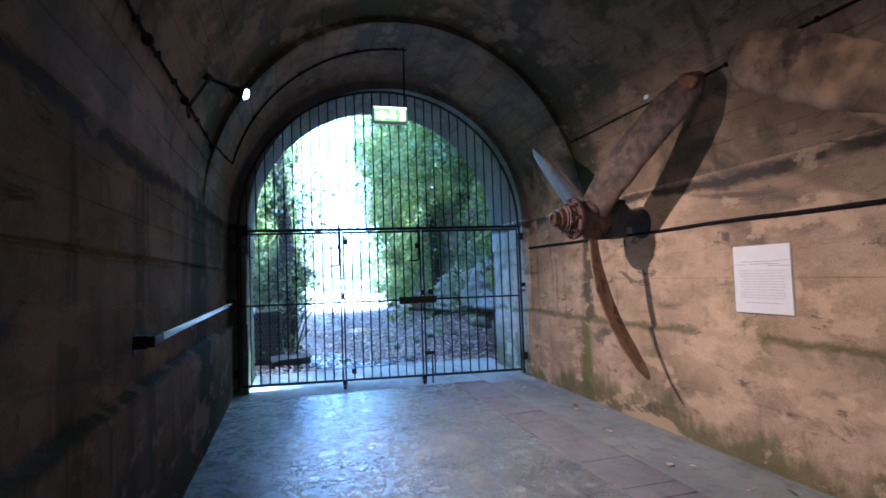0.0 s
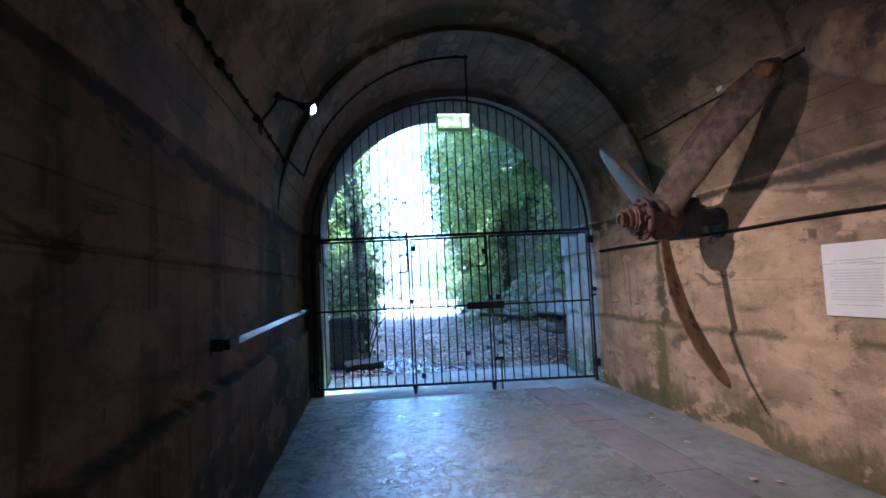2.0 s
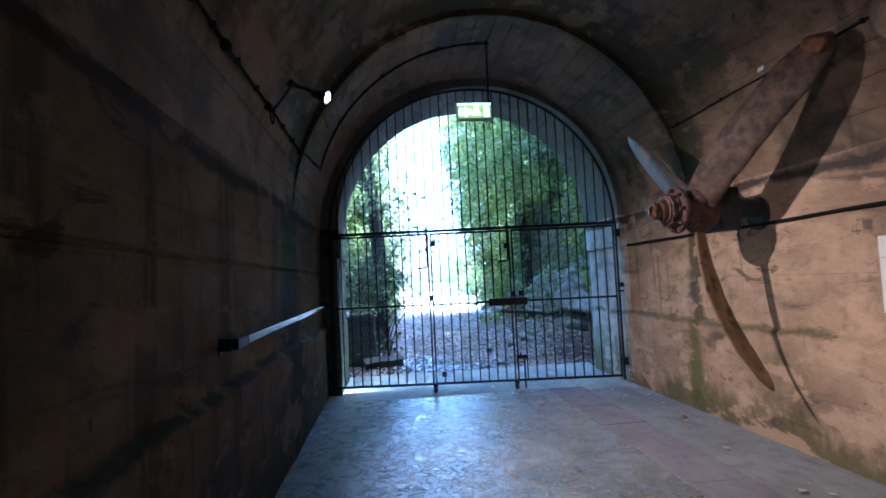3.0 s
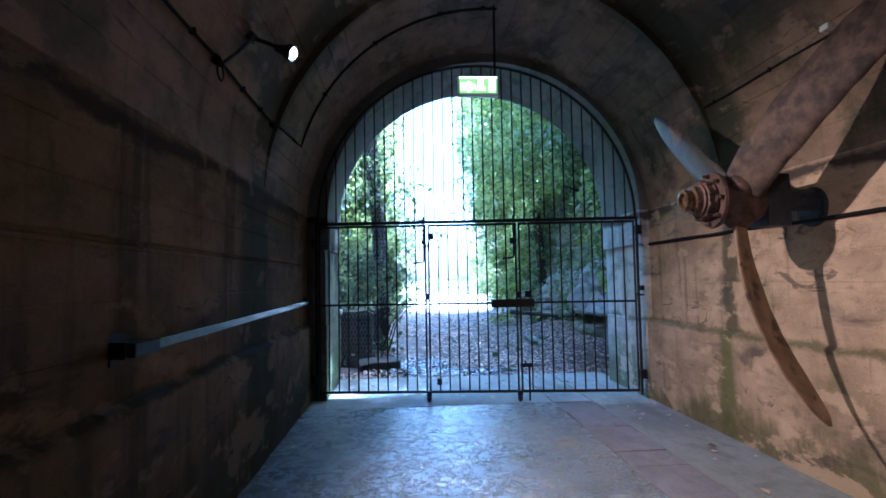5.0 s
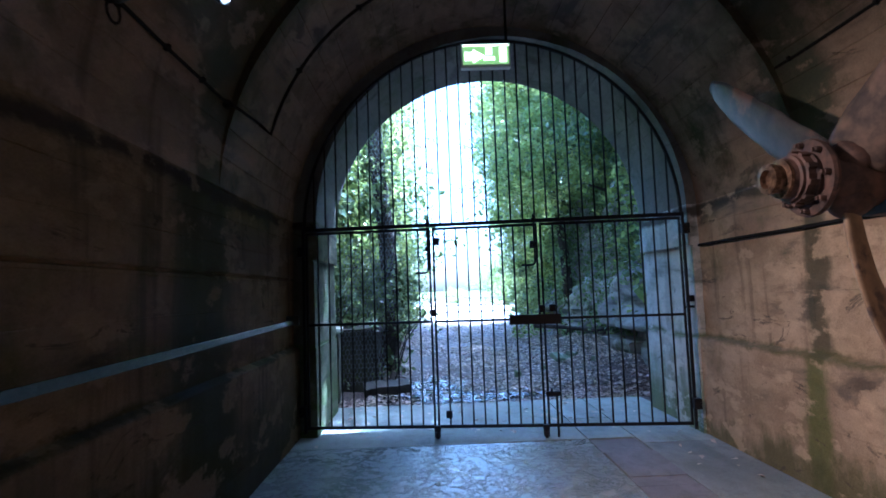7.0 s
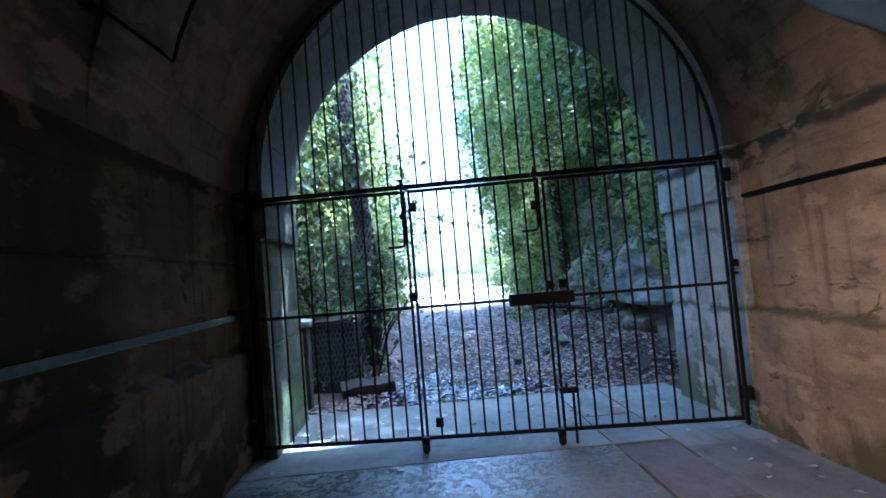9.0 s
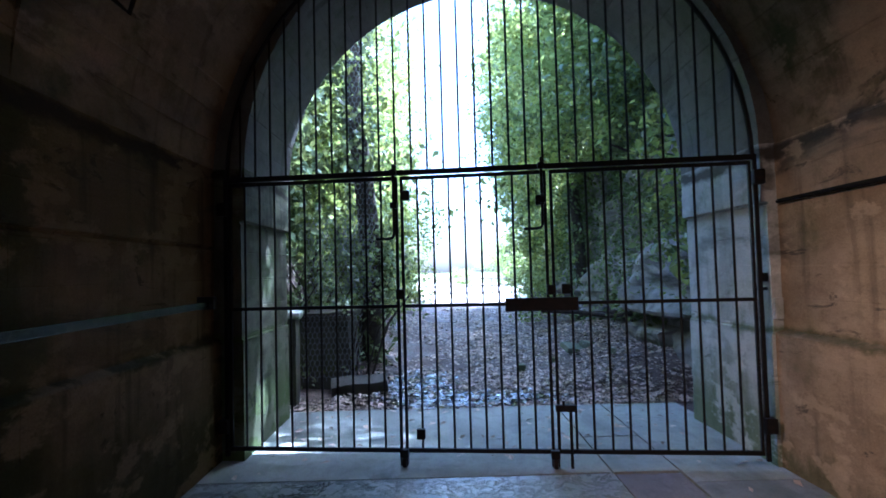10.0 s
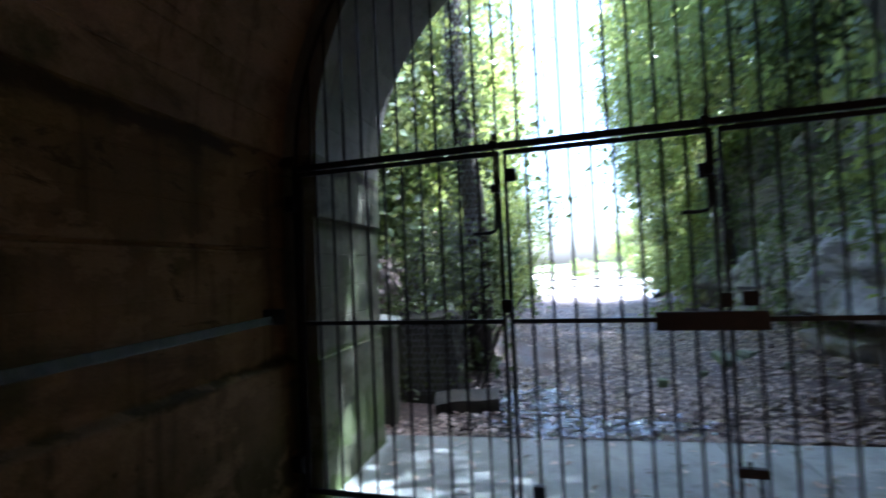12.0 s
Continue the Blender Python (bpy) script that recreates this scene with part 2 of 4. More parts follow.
M_BULB = glow("lamp_glass", (1.0, 0.86, 0.68), 6)
M_SIGNWHITE = glow("sign_lit_pale", (1.0, 0.97, 0.45), 0.5)
M_SIGNGREEN = glow("sign_lit_green", (0.46, 0.60, 0.12), 0.10)


def leaf_material(name, dark, light, through=0.35, rough=0.42):
    k = Mat(name, rough, spec=0.5)
    r = k.random(True)
    c = k.ramp(r, [(0.0, dark), (0.6, light), (1.0, tuple(v * 1.25 for v in light))])
    k.colour(c)
    tr = k.t.nodes.new("ShaderNodeBsdfTranslucent")
    k.link(k.mix(0.6, c, (0.46, 0.50, 0.12)), tr.inputs[0])
    mx = k.t.nodes.new("ShaderNodeMixShader")
    mx.inputs[0].default_value = through
    k.link(k.b.outputs[0], mx.inputs[1])
    k.link(tr.outputs[0], mx.inputs[2])
    k.link(mx.outputs[0], k.t.nodes["Material Output"].inputs[0])
    return k.m


# ivy; its dark colour also serves as shade inside other foliage
M_IVY_AND_SHADE = leaf_material("ivy_and_shade_leaves", (0.022, 0.034, 0.022), (0.165, 0.215, 0.13), 0.30, 0.18)
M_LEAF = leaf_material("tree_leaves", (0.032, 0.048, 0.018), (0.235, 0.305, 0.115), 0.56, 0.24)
M_LITTER = leaf_material("dead_leaves", (0.05, 0.036, 0.03), (0.48, 0.375, 0.31), 0.08, 0.45)
M_WETLEAF = leaf_material("wet_dead_leaves", (0.03, 0.023, 0.02), (0.12, 0.095, 0.08), 0.0, 0.16)


def ground_material():
    k = Mat("leaf_mould_ground", 0.8, spec=0.4)
    big = k.noise(1.5, 6, 0.65)
    fine = k.noise(22, 6, 0.7)
    c = k.ramp(fine, [(0.3, (0.045, 0.034, 0.030)), (0.55, (0.13, 0.096, 0.08)), (0.75, (0.25, 0.19, 0.16))])
    c = k.mix(k.mask(big, 0.5, 0.7), c, (0.075, 0.058, 0.049))
    k.colour(c)
    k.rough(k.ramp(big, [(0.35, (0.9, 0.9, 0.9)), (0.65, (0.55, 0.55, 0.55))]))
    k.bump(fine, 0.9, 0.03)
    return k.m


M_GROUND = ground_material()
k = Mat("wet_mud", 0.12, spec=0.6)
n1 = k.noise(9, 6, 0.7)
k.colour(k.ramp(n1, [(0.35, (0.03, 0.027, 0.025)), (0.65, (0.09, 0.08, 0.075))]))
k.rough(k.ramp(n1, [(0.45, (0.04, 0.04, 0.04)), (0.65, (0.35, 0.35, 0.35))]))
k.bump(n1, 0.6, 0.03)
M_WET = k.m
k = Mat("far_grass", 0.9, spec=0.2)
k.colour(k.ramp(k.noise(3, 6, 0.7), [(0.3, (0.13, 0.17, 0.06)), (0.7, (0.25, 0.29, 0.12))]))
M_GRASS = k.m
# far ground with the sun's glare put into a raised base colour
k = Mat("glare_pale_ground", 0.9, spec=0.3)
k.colour(k.ramp(k.noise(6, 6, 0.7), [(0.3, (0.52, 0.49, 0.43)), (0.7, (0.68, 0.65, 0.58))]))
M_GLARE_GROUND = k.m

# ---- mesh helpers ----


def link_mesh(name, bm, mat, smooth=False):
    me = bpy.data.meshes.new(name)
    bm.normal_update()
    bm.to_mesh(me)
    bm.free()
    me.materials.append(mat)
    if smooth:
        for p in me.polygons:
            p.use_smooth = True
    return new(name, me)


def part(name, bm, mat, parent, label="", smooth=False):
    ob = link_mesh(name, bm, mat, smooth)
    ob.parent = parent
    return tagged(ob, label)


def thing(name, at, label, category, group="", kind="", rz=0.0):
    ob = new(name)
    ob.empty_display_size = 0.1
    ob.matrix_world = pose(*at, 0, 0, rz)
    return tagged(ob, label, category, group, kind)


def raw(name, verts, faces, mat, parent=None):
    me = bpy.data.meshes.new(name)
    me.from_pydata(verts, [], faces)
    me.materials.append(mat)
    ob = new(name, me)
    ob.parent = parent
    return ob


def box(bm, x0, x1, y0, y1, z0, z1, bevel=0.0, m=None):
    r = bmesh.ops.create_cube(bm, size=1.0)
    bmesh.ops.transform(bm, verts=r["verts"], matrix=Matrix.Translation(((x0 + x1) / 2, (y0 + y1) / 2, (z0 + z1) / 2)) @ Matrix.Diagonal((x1 - x0, y1 - y0, z1 - z0, 1)))
    if bevel:
        edges = list({e for v in r["verts"] for e in v.link_edges})
        bmesh.ops.bevel(bm, geom=edges, offset=bevel, segments=2, affect="EDGES", profile=0.6)
    if m is not None:
        bmesh.ops.transform(bm, verts=bm.verts, matrix=m)
    return bm


def tube(bm, pts, r, seg=8, r_end=None, caps=True):
    """A round bar along a line of points."""
    pts = [Vector(p) for p in pts]
    rings = []
    side = None
    for i, p in enumerate(pts):
        d = (pts[min(i + 1, len(pts) - 1)] - pts[max(i - 1, 0)]).normalized()
        if side is None:
            side = d.orthogonal().normalized()
        else:
            side = (side - d * side.dot(d)).normalized()
        up = d.cross(side)
        rr = r if r_end is None else r + (r_end - r) * i / (len(pts) - 1)
        rings.append([bm.verts.new(p + (side * math.cos(a) + up * math.sin(a)) * rr) for a in (2 * math.pi * j / seg for j in range(seg))])
    for a, b in zip(rings, rings[1:]):
        for j in range(seg):
            bm.faces.new((a[j], a[(j + 1) % seg], b[(j + 1) % seg], b[j]))
    if caps:
        bm.faces.new(rings[0][::-1])
        bm.faces.new(rings[-1])
    return bm


def lathe(bm, profile, seg=24, m=None):
    """Turns (radius, height) pairs round z."""
    rings = []
    for r, z in profile:
        rings.append([bm.verts.new((r * math.cos(2 * math.pi * j / seg), r * math.sin(2 * math.pi * j / seg), z)) for j in range(seg)])
    vs = [v for ring in rings for v in ring]
    for a, b in zip(rings, rings[1:]):
        for j in range(seg):
            bm.faces.new((a[j], a[(j + 1) % seg], b[(j + 1) % seg], b[j]))
    bm.faces.new(rings[0][::-1])
    bm.faces.new(rings[-1])
    if m is not None:
        bmesh.ops.transform(bm, verts=vs, matrix=m)
    return bm


def gate_y(x, base):
    """The portal and the gate stand slightly askew to the tunnel."""
    return base - 0.1097 * x


# ---- tunnel ----
Y_BACK, Y_RING, Z_SPRING = -8.0, 5.30, 2.20
rng = random.Random(4)


def extrude_profile(name, profile, outer, ys, mat, skew=(False, False), parent=None):
    """A shell from an inner profile (x, z), an outer one of as many points, and stations along y."""
    verts, faces = [], []
    n = len(profile)
    for k, y in enumerate(ys):
        # the skew grows from one end of the section to the other
        f = k / (len(ys) - 1)
        last = skew[0] * (1 - f) + skew[1] * f
        for j, (x, z) in enumerate(profile):
            w = 0.0 if k in (0, len(ys) - 1) else 0.006 * noise.noise((x * 1.3, y * 1.1, z * 1.7))
            verts.append((x * (1 + w), y + last * (gate_y(x, y) - y), z))
        for x, z in outer:
            verts.append((x, y + last * (gate_y(x, y) - y), z))
    for k in range(len(ys) - 1):
        a, b = k * 2 * n, (k + 1) * 2 * n
        for j in range(n - 1):
            faces.append((a + j, a + j + 1, b + j + 1, b + j))
            faces.append((a + n + j + 1, a + n + j, b + n + j, b + n + j + 1))
        for j in (0, n - 1):
            q = (a + j, b + j, b + n + j, a + n + j)
            faces.append(q if j == 0 else q[::-1])
    for k, flip in ((0, False), (len(ys) - 1, True)):
        a = k * 2 * n
        for j in range(n - 1):
            q = (a + j, a + n + j, a + n + j + 1, a + j + 1)
            faces.append(q[::-1] if flip else q)
    return raw(name, verts, faces, mat, parent)


def wall_profile(side, r, plinth, over, lift):
    """Plinth with a ledge, a lift joint and board marks."""
    x_low, x_mid, x_top = r - plinth, r, r - over
    p = [(x_low, -0.1)]
    z = 0.0
    while z < 0.88:
        p += [(x_low + rng.uniform(-0.002, 0.002), z + 0.004), (x_low + rng.uniform(-0.002, 0.002), z + 0.215)]
        z += 0.225
    p = [(x, zz) for x, zz in p if zz < 0.88] + [(x_low, 0.895), (x_low + 0.012, 0.905), (x_mid, 0.925)]
    z = 0.93
    while z < lift - 0.03:
        j = rng.uniform(-0.003, 0.003)
        p += [(x_mid + 0.002, z), (x_mid + j, z + 0.004), (x_mid + j, z + 0.205)]
        z += 0.212
    p = [(x, zz) for x, zz in p if zz < lift - 0.02] + [(x_mid, lift - 0.015), (x_mid + 0.012, lift - 0.007), (x_mid + 0.012, lift + 0.007), (x_top, lift + 0.013)]
    z = lift + 0.02
    while z < Z_SPRING - 0.02:
        j = rng.uniform(-0.003, 0.003)
        p += [(x_top + j, z), (x_top + j, z + 0.18), (x_top + 0.002, z + 0.186)]
        z += 0.19
    p = [(x, zz) for x, zz in p if zz < Z_SPRING - 0.01] + [(x_top if over > 0.02 else r, Z_SPRING)]
    return [(side * x, zz) for x, zz in p], [(side * 2.55, zz) for x, zz in p]


def vault_profile(r, drop=0.0):
    """A half round with board marks, lowered towards the crown by drop."""
    p, o = [], []
    boards = int(math.pi * r / 0.20)
    for b in range(boards):
        j = rng.uniform(-0.003, 0.003)
        for f, d in ((0.0, 0.005), (0.03, j), (0.5, j), (0.97, j)):
            a = math.pi * (b + f) / boards
            if b == 0 and f == 0:
                d = 0
            rr = r + d - drop * min(1.0, 2 * math.sin(a))
            p.append((-rr * math.cos(a), Z_SPRING + rr * math.sin(a)))
            o.append((-2.55 * math.cos(a), Z_SPRING + 2.55 * math.sin(a)))
    p.append((r, Z_SPRING))
    o.append((2.55, Z_SPRING))
    return p, o


def stations(a, b, step=0.4):
    n = max(1, int((b - a) / step))
    return [a + (b - a) * i / n for i in range(n + 1)]


Y_GATE, Y_PORTAL = 7.02, 8.22
R_INNER, R_MOUTH, MOUTH_X = 2.022, 1.845, 0.045
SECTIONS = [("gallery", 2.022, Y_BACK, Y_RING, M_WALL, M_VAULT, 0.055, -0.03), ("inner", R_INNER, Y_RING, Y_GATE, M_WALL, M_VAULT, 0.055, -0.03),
            ("mouth", R_MOUTH, Y_GATE, Y_PORTAL, M_JAMB, M_ARCH_SHADE, 0.012, MOUTH_X)]
for word, r, ya, yb, mat, mat_top, plinth, dx in SECTIONS:
    ends = (word == "mouth", word != "gallery")
    for side, hand in ((-1, "left"), (1, "right")):
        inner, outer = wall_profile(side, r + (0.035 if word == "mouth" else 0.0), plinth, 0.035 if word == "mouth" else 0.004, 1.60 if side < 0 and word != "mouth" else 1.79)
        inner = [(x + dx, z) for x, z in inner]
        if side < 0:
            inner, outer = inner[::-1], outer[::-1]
        tagged(extrude_profile("wall_" + hand + "_" + word, inner, outer, stations(ya, yb), mat if side > 0 else (M_JAMB_MOSS_SHADE if word == "mouth" else M_WALL_DAMP_SHADE), ends), "board-marked concrete tunnel wall with stains and a low ledge", "wall", kind="structure")
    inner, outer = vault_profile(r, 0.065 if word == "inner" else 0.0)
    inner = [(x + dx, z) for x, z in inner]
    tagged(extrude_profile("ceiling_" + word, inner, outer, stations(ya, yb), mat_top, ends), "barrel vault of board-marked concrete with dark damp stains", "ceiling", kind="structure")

# unseen wall added where the tunnel runs on, closing it against light
bm = bmesh.new()
box(bm, -2.55, 2.55, Y_BACK - 0.4, Y_BACK, -0.1, 4.8)
tagged(link_mesh("wall_back", bm, M_WALL), "plain added wall closing the unseen end of the tunnel", "wall", kind="structure")


def grid_sheet(name, x0, x1, y0, y1, nx, ny, height, mat, thick=0.0):
    verts = [(x0 + (x1 - x0) * i / nx, y0 + (y1 - y0) * j / ny, 0) for j in range(ny + 1) for i in range(nx + 1)]
    verts = [(x, y, height(x, y)) for x, y, _ in verts]
    faces = [(j * (nx + 1) + i, j * (nx + 1) + i + 1, (j + 1) * (nx + 1) + i + 1, (j + 1) * (nx + 1) + i) for j in range(ny) for i in range(nx)]
    return raw(name, verts, faces, mat)


CH0, CH1 = 0.80, 1.24  # drain strip of slabs
bm = bmesh.new()
box(bm, -2.05, CH0 - 0.005, Y_BACK, 6.795, -0.25, 0.0)
fl = link_mesh("floor", bm, M_FLOOR)
tagged(fl, "worn grey concrete floor with pale scuffed patches", "floor", kind="structure")
bm = bmesh.new()
box(bm, CH1 + 0.005, 2.0, Y_BACK, 6.60, -0.25, 0.004)
tagged(link_mesh("floor_margin", bm, M_MARGIN), "smooth concrete floor margin beside the slabs", "floor", kind="structure")
bm = bmesh.new()
box(bm, CH0 - 0.005, CH1 + 0.005, Y_BACK, 6.795, -0.25, -0.045)
tagged(link_mesh("floor_channel", bm, M_BOXSTONE), "drain channel bed under the slabs", "floor", kind="structure")

# weathered slabs of the mouth floor, with open joints between them
for x0, x1, y0, y1 in ((-2.05, CH0 - 0.012, 6.803, 8.62), (CH0, CH1, 6.803, 7.565), (CH0, CH1, 7.583, 8.615), (CH1 + 0.012, 2.0, 6.608, 8.60)):
    bm = bmesh.new()
    box(bm, x0, x1, y0, y1, -0.25, 0.003, 0.003)
    tagged(link_mesh("floor_mouth", bm, M_MOUTH), "matt grey-green weathered concrete floor of the tunnel mouth", "floor", kind="structure")

# ---- gate ----
GATE_RZ = -6.26
gate = thing("security_gate", (-0.053, 6.967, 0.0), "black iron bar gate with an arched top, shut across the tunnel", "gate", rz=GATE_RZ)
GW, GZ = 1.885, 2.10


def gpart(name, bm, mat=None, label="", parent=None):
    return part(name, bm, mat or M_IRON, parent or gate, label)


def gbar(u, z0, z1, r=0.0085, y=0.0):
    bm = bmesh.new()
    tube(bm, [(u, y, z0), (u, y, z1)], r, 6)
    return gpart("bar", bm)


for s in (-1, 1):
    bm = bmesh.new()
    box(bm, s * GW - 0.014, s * GW + 0.014, -0.014, 0.014, 0.06, GZ + 0.02, 0.004)
    gpart("gate_post", bm)
bm = bmesh.new()
tube(bm, [((GW - 0.01) * math.cos(math.pi * k / 40), 0.0, GZ + (GW - 0.01) * math.sin(math.pi * k / 40)) for k in range(41)], 0.016, 6)
gpart("arch_bar", bm)
bm = bmesh.new()
box(bm, -GW, GW, -0.018, 0.018, GZ - 0.018, GZ + 0.018, 0.004)
gpart("middle_rail", bm)
NB = 32
for i in range(1, NB):
    u = -GW + 2 * GW * i / NB
    gbar(u, GZ, GZ + math.sqrt(max(0.0, (GW - 0.01) ** 2 - u * u)))
# three leaves below the middle rail
LEAVES = [("side_leaf", -1.85, -0.585), ("door_leaf", -0.545, 0.478), ("side_leaf", 0.52, 1.85)]
for nm, a, b in LEAVES:
    bm = bmesh.new()
    box(bm, a - 0.010, a + 0.010, -0.012, 0.012, 0.10, GZ - 0.03, 0.003)
    leaf = gpart(nm, bm)
    for x in (b,):
        bm = bmesh.new()
        box(bm, x - 0.010, x + 0.010, -0.012, 0.012, 0.10, GZ - 0.03, 0.003)
        gpart("stile", bm, parent=leaf)
    for z, h in ((0.115, 0.015), (1.135, 0.012), (GZ - 0.04, 0.013)):
        bm = bmesh.new()
        box(bm, a, b, -0.012, 0.012, z - h, z + h, 0.003)
        gpart("leaf_rail", bm, parent=leaf)
    n = round((b - a) / 0.1175)
    for i in range(1, n):
        u = a + (b - a) * i / n
        bm = bmesh.new()
        tube(bm, [(u, 0, 0.11), (u, 0, GZ - 0.04)], 0.0085, 6)
        gpart("bar", bm, parent=leaf)
# lock plate, castors, bolts, hinges
bm = bmesh.new()
box(bm, 0.178, 0.68, -0.045, -0.02, 1.085, 1.178, 0.006)
gpart("lock_plate", bm, M_RUSTBAR, "rust-brown flat lock plate")
for u in (-0.56, 0.49):
    bm = bmesh.new()
    box(bm, u - 0.03, u + 0.03, -0.05, 0.02, 0.075, 0.13, 0.005)
    box(bm, u - 0.026, u - 0.018, -0.05, 0.01, 0.02, 0.08, 0.001)
    box(bm, u + 0.018, u + 0.026, -0.05, 0.01, 0.02, 0.08, 0.001)
    c = gpart("castor", bm)
    bm = bmesh.new()
    lathe(bm, [(0.012, -0.015), (0.034, -0.014), (0.036, 0), (0.034, 0.014), (0.012, 0.015)], 16, pose(u, -0.02, 0.036, 0, 90, 0))
    gpart("wheel", bm, M_RUSTBAR, parent=c)
for u, z in ((-0.60, 1.62), (0.455, 1.66)):
    bm = bmesh.new()
    tube(bm, [(u, -0.035, GZ + 0.06), (u, -0.035, z + 0.03), (u - 0.01, -0.035, z + 0.008), (u - 0.04, -0.035, z), (u - 0.13, -0.035, z)], 0.010, 8)
    b = gpart("drop_bolt", bm)
    for dz in (GZ, GZ - 0.24):
        bm = bmesh.new()
        box(bm, u - 0.024, u + 0.024, -0.052, 0.0, dz - 0.022, dz + 0.022, 0.004)
        gpart("bolt_keeper", bm, parent=b)
for u, z in ((-0.515, 1.93), (-0.565, 1.22), (-0.44, 0.235), (0.50, 1.23), (0.60, 1.235), (0.44, 1.86)):
    bm = bmesh.new()
    box(bm, u - 0.03, u + 0.03, -0.04, 0.0, z - 0.035, z + 0.035, 0.006)
    gpart("hinge_block", bm)
for u, z in ((-1.90, 1.88), (-1.90, 0.28), (1.90, 1.96), (1.90, 0.30)):
    bm = bmesh.new()
    box(bm, u - 0.035, u + 0.035, -0.05, 0.03, z - 0.05, z + 0.05, 0.008)
    gpart("hinge", bm)
bm = bmesh.new()
tube(bm, [(0.555, -0.04, 0.47), (0.555, -0.04, 0.43), (0.60, -0.04, 0.42), (0.60, -0.04, 0.015)], 0.011, 8)
b = gpart("foot_bolt", bm)
bm = bmesh.new()
box(bm, 0.50, 0.64, -0.05, -0.01, 0.395, 0.44, 0.006)
gpart("bolt_keeper", bm, parent=b)

# bolt catch fixed on the wall beside the gate
bm = bmesh.new()
box(bm, 1.88, 1.975, 6.84, 6.90, 1.25, 1.31, 0.008)
catch = link_mesh("gate_catch", bm, M_IRON)
tagged(catch, "black iron gate catch bolted to the concrete wall", "catch")
bm = bmesh.new()
tube(bm, [(1.84, 6.86, 1.20), (1.975, 6.86, 1.20)], 0.012, 8)
part("catch_pin", bm, M_IRON, catch)

bm = bmesh.new()
box(bm, 1.93, 1.99, 6.78, 6.87, 0.99, 1.14, 0.012)
tagged(link_mesh("mortar_pad", bm, M_JAMB), "pale mortar pad on the wall under the catch", "mortar")

# ---- propellers ----


def blade_mesh(length, width, twist_root, twist_tip, bend, sweep, root, taper):
    """One broad blade along +z from the hub, with a rounded tip, camber and twist, bent back and swept by an old blow."""
    bm = bmesh.new()
    rows, cols = 30, 10
    top, bot = [], []
    for i in range(rows + 1):
        s = i / rows
        w = width * (1 - taper * s ** 1.3) * (root + (1 - root) * math.sin(min(1, s * 1.9) * math.pi / 2)) * (1.0 if s < 0.74 else math.sqrt(max(0.015, 1 - ((s - 0.74) / 0.26) ** 2.2)))
        th = 0.050 * (1 - 0.80 * s) + 0.005
        a = radians(twist_root + (twist_tip - twist_root) * s ** 0.7)
        za = 0.13 + (length - 0.13) * s
        rt, rb = [], []
        for j in range(cols + 1):
            c = j / cols - 0.5
            edge = math.sqrt(max(0.0, 1 - (2 * c) ** 2)) * 0.85 + 0.15
            ragged = 1 + 0.07 * noise.noise((s * 11, (c > 0) * 5, length + bend))
            y, x = c * w * ragged, th * edge * 0.5
            cam_ = 0.06 * w * (1 - (2 * c) ** 2)
            for out, xx in ((rt, -x - cam_), (rb, x - cam_)):
                out.append(bm.verts.new((xx * math.cos(a) - y * math.sin(a) + bend * s ** 1.7, xx * math.sin(a) + y * math.cos(a) + sweep * math.sin(s * math.pi) , za)))
        top.append(rt)
        bot.append(rb)
    for i in range(rows):
        for j in range(cols):
            bm.faces.new((top[i][j], top[i + 1][j], top[i + 1][j + 1], top[i][j + 1]))
            bm.faces.new((bot[i][j], bot[i][j + 1], bot[i + 1][j + 1], bot[i + 1][j]))
        for j in (0, cols):
            q = (top[i][j], bot[i][j], bot[i + 1][j], top[i + 1][j])
            bm.faces.new(q if j == 0 else q[::-1])
    for k in (0, rows):
        for j in range(cols):
            q = (top[k][j], top[k][j + 1], bot[k][j + 1], bot[k][j])
            bm.faces.new(q if k == 0 else q[::-1])
    bmesh.ops.recalc_face_normals(bm, faces=bm.faces)
    return bm


